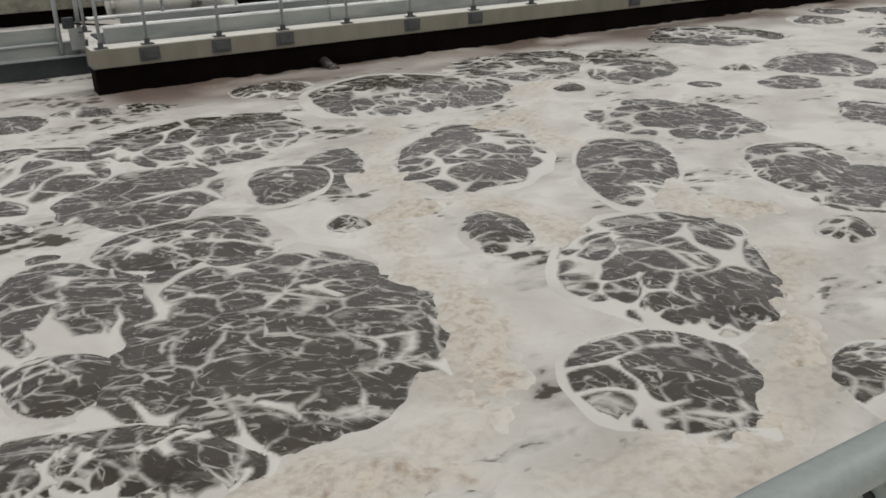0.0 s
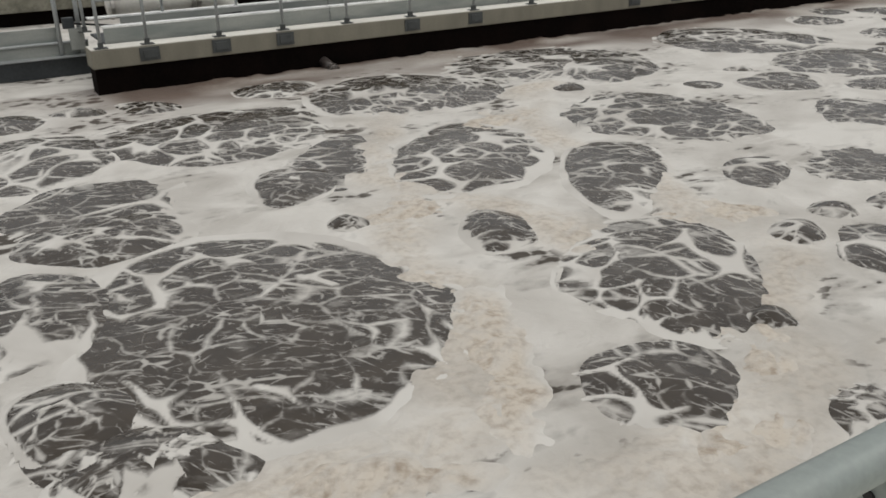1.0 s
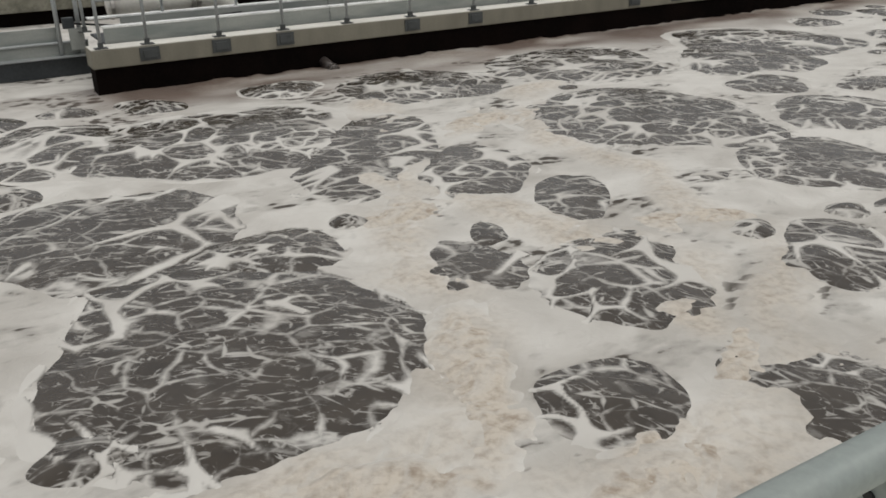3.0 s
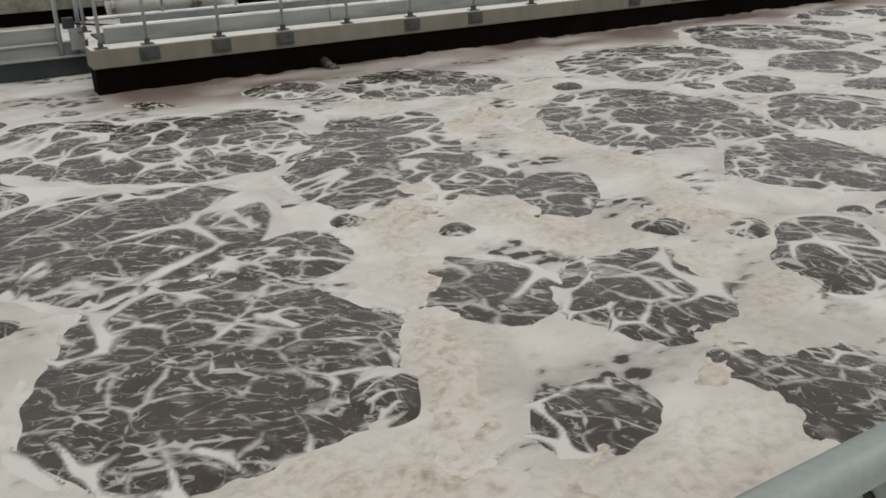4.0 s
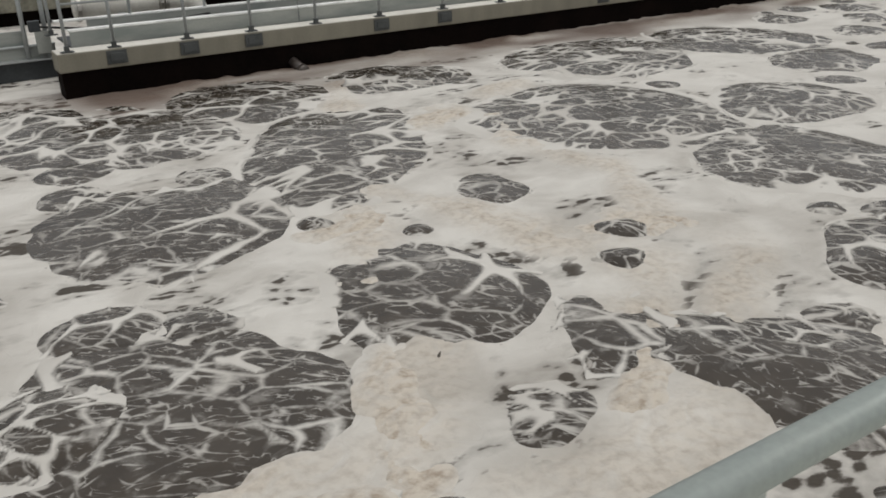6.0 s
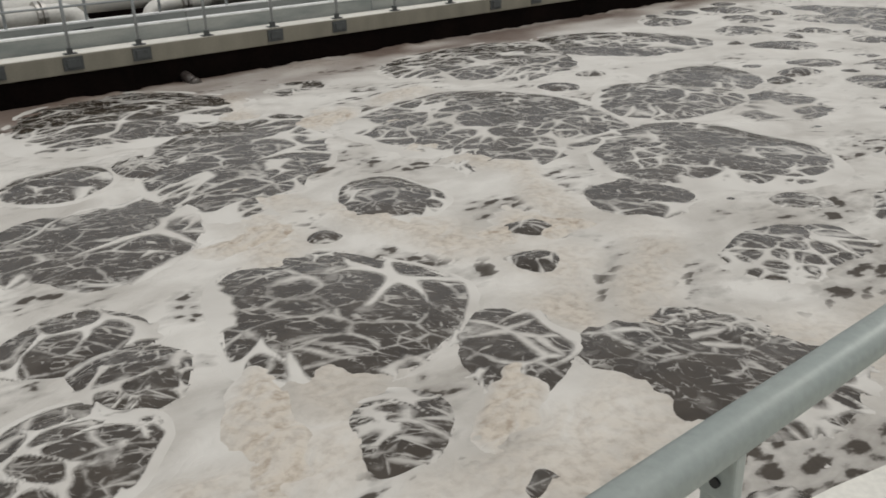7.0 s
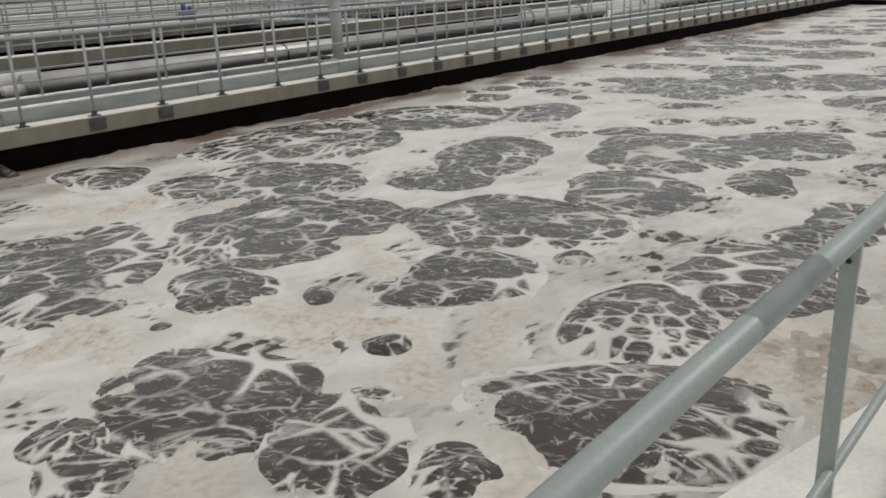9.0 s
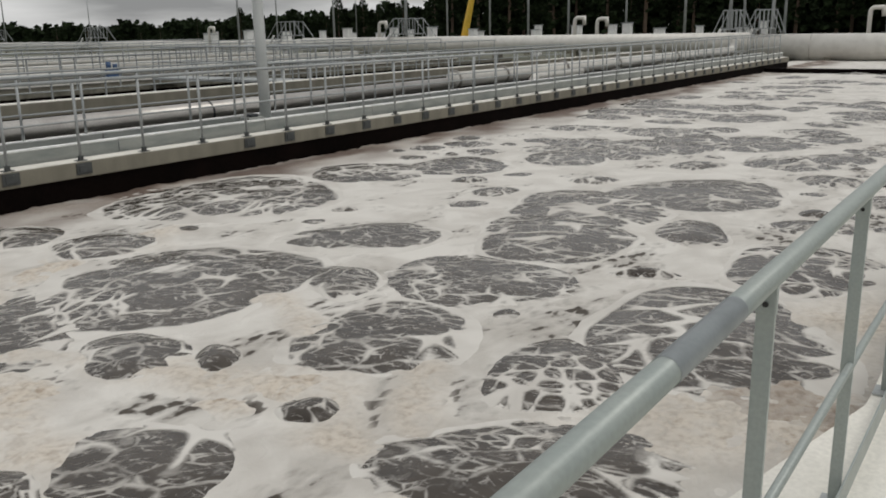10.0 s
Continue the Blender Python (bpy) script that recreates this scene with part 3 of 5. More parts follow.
boil(0.71, 0.90, -47, [(0.0, 3.79, 3.70, 1.00), (1.0, 3.73, 3.64, 0.92), (2.5, 3.49, 3.76, 0.77), (4.5, 3.38, 3.40, 0.71), (6.5, 3.01, 3.04, 0.45), (7.5, 2.83, 3.02, 0.50), (8.5, 2.74, 3.03, 0.51), (9.0, 2.59, 3.03, 0.55), (9.5, 2.70, 3.07, 0.55), (10.0, 2.64, 3.03, 0.00)])
boil(0.72, 0.90, -31, [(1.3, 2.74, 4.66, 0.00), (2.6, 2.71, 4.53, 0.28), (3.8, 2.58, 4.07, 0.56), (4.5, 2.53, 4.01, 0.66), (5.2, 2.48, 4.05, 0.76), (6.5, 2.55, 4.12, 0.90), (7.0, 2.42, 4.07, 0.95), (7.5, 2.37, 4.04, 0.94), (8.0, 2.32, 3.99, 1.00), (8.5, 2.29, 3.96, 1.00), (9.0, 2.50, 3.99, 0.83), (9.5, 2.48, 3.78, 0.61), (10.0, 2.54, 3.83, 0.63)])
boil(1.11, 1.11, -29, [(0.0, 4.82, 9.00, 1.00), (1.0, 4.81, 9.05, 0.94), (2.5, 5.07, 9.24, 0.88), (4.5, 5.18, 9.41, 0.80), (6.5, 5.53, 9.71, 0.62), (8.0, 5.69, 9.87, 0.00)])
boil(0.64, 1.08, -33, [(0.0, 4.03, 6.43, 0.98), (1.0, 4.02, 6.46, 1.00), (2.5, 3.87, 6.18, 0.74), (4.5, 3.64, 5.86, 0.45), (6.0, 3.51, 5.67, 0.00)])
boil(0.86, 1.72, -26, [(0.0, 3.01, 6.86, 0.25), (1.0, 3.09, 7.08, 0.38), (2.5, 3.36, 7.25, 0.62), (4.5, 3.41, 7.02, 0.90), (6.5, 3.49, 7.32, 0.91), (7.5, 3.60, 7.42, 0.94), (8.5, 3.59, 7.42, 1.00), (9.0, 3.31, 6.84, 0.78), (10.0, 3.36, 6.52, 0.58)])
boil(1.34, 1.30, -13, [(0.0, 2.14, 8.45, 0.70), (1.0, 2.31, 8.53, 0.78), (2.5, 2.35, 8.29, 0.93), (4.5, 1.90, 8.42, 1.00), (6.5, 1.83, 9.05, 0.54), (8.0, 1.76, 9.19, 0.00)])
boil(0.99, 1.17, -10, [(0.0, 1.26, 7.08, 0.63), (1.0, 0.87, 7.01, 0.53), (2.5, 0.83, 6.41, 0.74), (4.5, 1.01, 6.21, 1.00), (6.5, 1.63, 6.27, 0.75), (7.5, 1.74, 6.01, 0.63), (8.5, 1.81, 5.95, 0.49), (10.0, 1.91, 5.75, 0.00)])
boil(1.42, 1.27, -42, [(0.0, 6.42, 6.40, 0.59), (1.0, 6.41, 6.50, 0.69), (2.5, 6.29, 6.64, 0.88), (4.5, 6.25, 6.55, 0.90), (6.5, 6.14, 6.67, 1.00), (7.5, 5.95, 6.65, 0.97), (8.5, 6.32, 7.67, 0.93), (10.0, 6.31, 7.89, 0.00)])
boil(1.42, 1.68, -41, [(0.0, 6.89, 9.50, 0.60), (1.0, 7.01, 9.66, 0.62), (2.5, 7.18, 9.44, 0.68), (4.5, 8.58, 8.58, 0.78), (6.5, 8.28, 9.12, 0.79), (7.5, 8.22, 9.18, 0.85), (8.5, 8.18, 9.39, 0.89), (10.0, 8.17, 9.33, 1.00)])
boil(0.82, 1.34, -48, [(0.0, 7.93, 8.72, 0.75), (1.0, 7.77, 8.90, 0.76), (2.5, 9.00, 8.37, 1.00), (4.0, 9.38, 8.15, 0.00)])
boil(0.48, 0.55, -48, [(0.0, 2.79, 2.66, 1.00), (1.0, 2.76, 2.64, 0.84), (2.5, 2.53, 2.68, 0.78), (4.5, 2.21, 2.58, 0.60), (5.2, 2.14, 2.60, 0.59), (6.7, 1.95, 2.58, 0.00)])
boil(0.35, 0.39, -33, [(4.1, 2.72, 2.28, 0.00), (5.4, 2.44, 2.45, 0.34), (6.5, 2.12, 2.81, 0.67), (7.0, 1.94, 2.83, 0.78), (7.5, 1.84, 2.81, 0.97), (8.0, 1.78, 2.85, 1.00), (8.5, 1.77, 2.85, 0.92), (10.0, 1.44, 3.05, 0.00)])
boil(0.82, 0.70, -64, [(1.2, 3.27, 2.19, 0.00), (2.5, 3.31, 2.17, 0.46), (4.5, 3.45, 2.15, 0.75), (6.5, 3.61, 2.25, 0.88), (7.5, 3.35, 2.05, 0.78), (8.0, 3.64, 2.01, 0.82), (8.5, 3.58, 1.91, 0.87), (9.0, 3.73, 1.94, 0.96), (9.5, 3.71, 1.89, 1.00), (10.0, 3.60, 2.03, 0.94)])
boil(0.25, 0.40, -61, [(0.0, 3.71, 2.13, 1.00), (1.0, 3.33, 2.03, 0.60), (2.5, 2.96, 1.87, 0.00)])
boil(0.97, 1.01, -56, [(0.0, 6.21, 3.91, 0.55), (1.0, 6.67, 4.24, 0.44), (2.5, 6.52, 4.48, 0.68), (4.5, 6.32, 4.60, 0.75), (6.5, 6.66, 4.43, 0.98), (7.5, 6.51, 4.40, 1.00), (8.5, 6.54, 4.50, 0.92), (9.0, 6.39, 4.48, 0.94), (9.5, 6.32, 4.45, 0.89), (10.0, 6.56, 4.18, 0.78)])
boil(0.40, 0.56, -35, [(5.2, 3.96, 5.48, 0.00), (6.5, 3.86, 5.43, 0.97), (7.5, 3.72, 5.38, 1.00), (8.5, 3.68, 5.39, 0.99), (9.0, 3.66, 5.36, 0.97), (10.0, 3.59, 5.28, 0.88)])
boil(0.69, 0.75, -51, [(5.2, 5.45, 4.24, 0.00), (6.5, 5.29, 4.16, 0.42), (7.5, 5.17, 4.09, 0.63), (8.0, 5.12, 4.08, 0.76), (8.5, 4.98, 4.01, 0.80), (9.0, 4.90, 3.98, 0.88), (9.5, 4.90, 3.97, 0.97), (10.0, 4.86, 3.95, 1.00)])
boil(0.53, 0.64, -64, [(5.2, 5.24, 3.60, 0.00), (6.5, 5.15, 3.31, 0.43), (7.5, 4.91, 2.31, 0.77), (8.0, 4.86, 2.32, 0.80), (8.5, 4.81, 2.35, 0.83), (9.0, 4.88, 2.44, 1.00), (9.5, 4.89, 2.50, 0.91), (10.0, 4.89, 2.54, 0.86)])
boil(0.92, 1.09, -73, [(6.7, 5.85, 2.57, 0.00), (8.0, 5.96, 2.29, 0.51), (8.5, 6.08, 2.36, 0.50), (9.0, 6.11, 2.04, 0.73), (9.5, 6.11, 1.83, 0.98), (10.0, 6.14, 1.88, 1.00)])
boil(1.18, 1.31, -38, [(5.2, 6.03, 5.50, 0.00), (6.5, 5.75, 5.77, 0.41), (7.5, 5.39, 5.84, 0.56), (8.0, 5.33, 5.91, 0.63), (8.5, 5.11, 6.11, 0.76), (9.0, 5.10, 6.29, 0.88), (9.5, 5.01, 6.36, 0.96), (10.0, 5.01, 6.51, 1.00)])
boil(0.84, 0.67, -50, [(7.2, 7.49, 6.06, 0.00), (8.5, 7.39, 6.10, 0.50), (9.0, 7.26, 6.13, 0.67), (9.5, 7.22, 6.20, 0.78), (10.0, 7.29, 6.15, 1.00)])
boil(0.87, 1.08, -63, [(6.2, 7.99, 3.96, 0.00), (7.5, 8.12, 4.11, 0.59), (8.0, 8.14, 4.13, 0.68), (8.5, 8.01, 4.12, 0.74), (9.0, 7.96, 4.10, 0.83), (9.5, 8.19, 4.24, 0.98), (10.0, 8.39, 4.37, 1.00)])
boil(1.06, 1.22, -72, [(6.7, 9.89, 4.22, 0.00), (8.0, 10.22, 4.05, 0.63), (8.5, 10.93, 3.94, 0.67), (9.0, 10.97, 3.57, 0.76), (9.5, 11.53, 3.74, 0.92), (10.0, 11.55, 3.79, 1.00)])
boil(0.32, 0.51, -48, [(7.2, 6.51, 4.93, 0.00), (8.5, 6.20, 5.06, 0.98), (9.0, 6.01, 5.26, 0.85), (9.5, 5.85, 5.21, 0.82), (10.0, 5.84, 5.21, 1.00)])
boil(0.54, 0.62, -34, [(7.2, 5.91, 8.32, 0.00), (8.5, 5.75, 8.37, 0.72), (9.0, 5.65, 8.44, 0.91), (9.5, 5.61, 8.47, 1.00), (10.0, 5.56, 8.43, 0.96)])
boil(0.55, 0.68, -29, [(6.2, 5.23, 9.61, 0.00), (7.5, 5.25, 9.63, 0.78), (8.0, 5.28, 9.64, 0.89), (8.5, 5.27, 9.71, 0.93), (9.0, 5.31, 9.84, 1.00), (9.5, 5.24, 9.71, 0.94), (10.0, 5.29, 9.69, 0.79)])
boil(1.30, 1.21, -19, [(3.2, 3.52, 9.16, 0.00), (4.5, 3.48, 9.41, 0.41), (6.5, 3.39, 9.71, 0.87), (7.0, 3.28, 9.70, 0.98), (7.5, 3.23, 9.97, 0.96), (8.0, 3.35, 10.09, 1.00), (9.5, 3.30, 10.38, 0.00)])
boil(0.28, 0.39, -35, [(0.0, 3.20, 4.79, 0.97), (1.0, 3.22, 4.80, 1.00), (2.5, 3.15, 4.78, 0.87), (4.0, 3.11, 4.78, 0.00)])
boil(0.67, 1.04, -6, [(0.0, 0.55, 8.12, 0.96), (1.0, 0.67, 8.53, 0.90), (2.5, 0.83, 8.89, 0.91), (4.5, 0.97, 9.17, 1.00), (6.5, 1.19, 10.27, 0.59), (8.0, 1.34, 10.64, 0.00)])
boil(0.45, 0.87, -43, [(0.0, 4.97, 5.40, 1.00), (1.0, 4.82, 5.37, 1.00), (2.5, 4.17, 5.00, 0.60), (4.5, 3.92, 5.14, 0.72), (6.0, 3.57, 5.06, 0.00)])
boil(0.56, 0.72, -5, [(0.0, 0.36, 5.10, 1.00), (1.0, 0.22, 5.16, 0.81), (2.5, 0.06, 4.96, 0.50), (4.0, -0.12, 4.88, 0.00)])
boil(0.27, 0.38, -4, [(0.0, 0.20, 4.37, 0.96), (1.0, 0.21, 3.92, 1.00), (2.5, 0.19, 4.04, 0.69), (4.0, 0.18, 3.84, 0.00)])
boil(0.36, 0.26, -7, [(0.0, -0.01, 3.64, 0.83), (1.0, 0.39, 3.41, 1.00), (2.5, 0.19, 3.61, 0.93), (4.0, 0.31, 3.60, 0.00)])
boil(0.45, 0.61, -57, [(0.0, 5.08, 3.20, 0.00), (1.0, 5.13, 3.12, 0.64), (2.5, 4.87, 3.22, 0.85), (4.5, 4.80, 3.25, 1.00), (6.5, 5.38, 2.68, 0.81), (8.0, 5.45, 2.56, 0.00)])
boil(0.74, 0.98, -54, [(0.0, 8.43, 5.28, 0.53), (1.0, 8.34, 5.43, 0.61), (2.5, 8.13, 5.53, 0.77), (4.5, 8.09, 5.65, 0.90), (6.5, 8.23, 5.90, 1.00), (7.5, 7.92, 6.00, 0.93), (8.5, 8.38, 6.20, 0.91), (10.0, 8.37, 6.36, 0.00)])
boil(0.37, 0.47, -20, [(0.0, 2.35, 6.66, 1.00), (1.0, 2.38, 6.59, 0.94), (2.5, 2.30, 6.41, 0.54), (4.0, 2.27, 6.26, 0.00)])
boil(0.68, 0.46, -13, [(0.0, 1.31, 5.77, 1.00), (1.0, 0.81, 6.21, 0.90), (2.5, 1.62, 5.44, 0.77), (4.5, 1.74, 5.17, 0.73), (6.0, 1.88, 4.97, 0.00)])
boil(0.42, 0.28, -55, [(6.2, 3.99, 2.31, 0.00), (7.5, 3.66, 2.64, 1.00), (8.0, 3.96, 2.62, 0.69), (8.5, 3.93, 2.61, 0.71), (9.0, 3.11, 3.21, 0.37), (10.0, 2.86, 3.46, 0.00)])
boil(1.44, 1.10, -52, [(0.0, 10.67, 9.80, 0.74), (2.5, 10.69, 8.83, 0.98), (4.5, 11.36, 9.15, 1.00), (6.5, 10.64, 8.65, 0.85), (8.5, 10.61, 8.95, 0.97), (10.0, 10.96, 9.00, 0.72)])
boil(0.87, 0.94, -56, [(0.0, 10.04, 7.28, 0.77), (1.0, 10.39, 7.28, 0.91), (2.5, 9.61, 7.87, 0.71), (4.5, 10.36, 7.17, 0.80), (6.5, 10.43, 6.79, 0.73), (7.5, 8.10, 5.96, 0.73), (9.0, 8.98, 6.58, 0.83), (10.0, 12.13, 8.08, 1.00)])
boil(0.47, 0.50, -52, [(0.0, 8.81, 6.78, 0.76), (1.0, 8.76, 6.88, 1.00), (2.5, 8.58, 6.85, 0.99), (4.5, 8.44, 6.98, 0.65), (6.0, 8.31, 7.05, 0.00)])
boil(1.02, 1.20, -65, [(5.2, 8.60, 4.79, 0.00), (6.5, 8.92, 4.76, 0.52), (7.5, 8.44, 4.99, 0.32), (8.5, 9.64, 4.55, 0.80), (9.5, 9.91, 4.70, 1.00), (10.0, 9.93, 4.70, 0.94)])
boil(0.46, 0.51, -10, [(5.2, 1.14, 8.15, 0.00), (6.5, 1.47, 7.83, 1.00), (7.5, 2.41, 7.52, 0.93), (9.0, 2.78, 7.14, 0.00)])
boil(0.30, 0.40, -17, [(5.2, 2.00, 7.06, 0.00), (6.5, 2.33, 7.39, 1.00), (7.5, 3.14, 7.98, 0.54), (9.0, 3.51, 8.35, 0.00)])
boil(0.42, 0.46, -7, [(5.2, 1.09, 7.29, 0.00), (6.5, 1.02, 7.22, 1.00), (8.0, 0.95, 7.15, 0.00)])
boil(0.48, 0.49, -10, [(5.2, 0.57, 4.62, 0.00), (6.5, 0.90, 4.80, 1.00), (7.5, 1.32, 4.53, 0.48), (8.5, 1.69, 5.09, 0.31), (10.0, 2.06, 5.30, 0.00)])
boil(0.34, 0.42, -14, [(5.2, 1.15, 4.62, 0.00), (6.5, 1.19, 4.30, 1.00), (7.5, 1.22, 3.98, 0.50), (9.0, 1.27, 3.61, 0.00)])
boil(0.40, 0.45, -15, [(6.2, 0.63, 3.69, 0.00), (7.5, 0.95, 3.76, 1.00), (8.0, 1.06, 4.01, 0.74), (9.0, 1.68, 3.84, 0.59), (10.0, 1.93, 3.89, 0.00)])
boil(0.16, 0.27, -40, [(7.2, 4.30, 4.69, 0.00), (8.5, 4.10, 4.69, 0.80), (9.0, 4.00, 4.63, 0.72), (10.0, 3.87, 4.69, 1.00)])
boil(0.89, 1.43, -70, [(7.2, 13.50, 4.20, 0.00), (8.5, 13.82, 4.53, 0.46), (9.0, 16.45, 5.98, 1.00), (10.0, 17.21, 5.94, 0.80)])
boil(0.75, 1.01, -64, [(6.7, 12.47, 6.18, 0.00), (8.0, 12.79, 6.47, 0.79), (9.0, 11.77, 7.67, 0.85), (10.0, 13.85, 6.91, 1.00)])
boil(0.30, 0.14, -69, [(8.7, 7.52, 2.98, 0.00), (10.0, 7.46, 2.92, 1.00)])
boil(0.37, 0.66, -72, [(7.7, 8.61, 3.06, 0.00), (9.0, 8.93, 3.09, 0.91), (9.5, 9.30, 3.15, 1.00), (10.0, 9.30, 3.11, 0.98)])
boil(0.43, 0.66, -54, [(0.0, 6.19, 4.63, 1.00), (1.0, 5.76, 4.70, 0.59), (2.5, 5.50, 4.74, 0.54), (4.0, 5.13, 4.80, 0.00)])
boil(0.17, 0.27, -57, [(0.0, 5.23, 3.46, 1.00), (1.0, 4.90, 3.61, 0.98), (2.5, 4.71, 3.78, 0.80), (4.5, 4.63, 3.87, 0.85), (6.0, 4.43, 4.00, 0.00)])
boil(0.34, 0.23, -7, [(0.0, 0.52, 3.15, 0.72), (1.0, 0.39, 3.36, 1.00), (2.5, 0.18, 3.67, 0.00)])
boil(0.11, 0.19, -50, [(3.2, 2.60, 1.96, 0.00), (4.5, 2.51, 2.10, 0.98), (5.2, 2.44, 2.20, 1.00), (6.7, 2.33, 2.35, 0.00)])
boil(0.40, 0.41, -12, [(3.9, -0.34, 4.42, 0.00), (5.2, -0.01, 4.09, 0.65), (7.0, 0.75, 3.62, 1.00), (8.5, 1.13, 3.24, 0.00)])
boil(0.20, 0.27, -50, [(5.7, 1.83, 1.76, 0.00), (7.0, 2.15, 2.08, 0.65), (7.5, 2.69, 2.24, 0.87), (8.0, 2.57, 2.22, 1.00), (8.5, 2.77, 2.50, 0.43), (10.0, 3.14, 2.88, 0.00)])
boil(0.27, 0.35, -53, [(7.2, 2.25, 1.73, 0.00), (8.5, 2.57, 2.05, 0.48), (9.0, 2.74, 2.32, 0.85), (9.5, 3.02, 2.39, 1.00), (10.0, 3.15, 2.51, 0.00)])
boil(0.31, 0.40, -24, [(8.2, 1.71, 4.17, 0.00), (9.5, 1.84, 4.19, 1.00), (10.0, 1.94, 4.21, 0.76)])
boil(0.15, 0.15, -53, [(0.0, 3.70, 2.95, 1.00), (1.0, 3.72, 2.85, 0.96), (2.5, 3.36, 2.79, 0.70), (4.0, 3.15, 2.70, 0.00)])
boil(0.19, 0.17, -67, [(6.2, 2.69, 1.63, 0.00), (7.5, 3.01, 1.59, 0.64), (8.0, 3.05, 1.56, 0.86), (8.5, 3.10, 1.40, 1.00), (9.0, 3.39, 1.54, 0.88), (10.0, 3.64, 1.50, 0.00)])
boil(0.30, 0.28, -59, [(5.2, 4.33, 2.57, 0.00), (6.5, 4.01, 2.36, 1.00), (7.5, 3.43, 2.21, 0.87), (9.0, 3.05, 1.97, 0.00)])
boil(0.19, 0.31, -25, [(2.5, 1.65, 3.30, 0.00), (3.8, 1.55, 3.31, 0.95), (4.5, 1.51, 3.31, 0.95), (5.2, 1.45, 3.31, 1.00), (6.7, 1.34, 3.31, 0.00)])
boil(0.71, 0.89, -79, [(7.7, 7.79, 2.16, 0.00), (9.0, 8.12, 1.92, 0.59), (9.5, 8.16, 1.76, 0.69), (10.0, 8.37, 1.72, 1.00)])

# far off, the patches crowd together
rng = random.Random(5)
for i in range(100):
    x = 15 + 31 * rng.random() ** 1.15
    y = 1.6 + 8.6 * rng.random()
    s0 = rng.uniform(0.6, 1.0)
    boil(rng.uniform(0.4, 1.0), rng.uniform(0.5, 1.25), rng.uniform(-25, 25), [(0, x, y, s0), (5, x - 0.2, y - 0.05, rng.uniform(0.6, 1.0)), (10, x - 0.4, y - 0.1, rng.uniform(0.6, 1.0))], 0.36, 0.055)
# small torn openings between the large ones
BIG = list(BOILS)


def spot(rows, t):
    """Place and height of a patch at a time, on straight lines between its rows."""
    ts = [r[0] for r in rows]
    return [float(np.interp(t, ts, [r[1].translation[i] for r in rows])) for i in range(3)]


TIMES = (0, 1.25, 2.5, 4.0, 5.2, 6.5, 7.5, 8.5, 10)
PLACES = {t: [(*spot(rows, t), max(ob.dimensions.xy) / 2.6) for ob, rows in BIG] for t in TIMES}
small = 0
for i in range(9000):
    if small >= 230:
        break
    x, y = rng.uniform(-2.5, 15.5), rng.uniform(1.35, 10.3)
    if i < 3000 and x > 5.5:
        x = rng.uniform(-1.5, 5.5)
    off = min(float(to_line(np.array([x]), np.array([y]), line)[0]) for line in STREAKS)
    vx, vy = rng.uniform(-0.08, 0.04), rng.uniform(-0.07, 0.03)
    room = []
    for t in TIMES:
        px, py = x + vx * t, y + vy * t
        near_by = min(math.hypot(px - bx, py - by) - 1.04 * br * math.sqrt(max(0, 1 + bz / DOME)) for bx, by, bz, br in PLACES[t])
        room.append(min(near_by - 0.06 - 0.008 * max(0, x), off - 0.24, py - 1.2, 0.46))
    r = max(room)
    if r < 0.13 or sum(max(0, q) for q in room) < 0.5 * r * len(TIMES):
        continue
    small += 1
    rows = [(t, x + vx * t, y + vy * t, min(1, q / r) * rng.uniform(0.86, 1.0) if q > 0.06 else 0) for t, q in zip(TIMES, room)]
    boil(r * rng.uniform(1.0, 1.15), r * rng.uniform(0.85, 1.0), rng.uniform(-60, -10), rows, min(0.24, 0.17 + 0.2 * (r - 0.13)), 0.024 if x < 8 else 0.04)
    for t, px, py, q in rows:
        PLACES[t].append((px, py, -DOME * (1 - q * q) if q > 0 else -DOME, r))


RAFTS = []


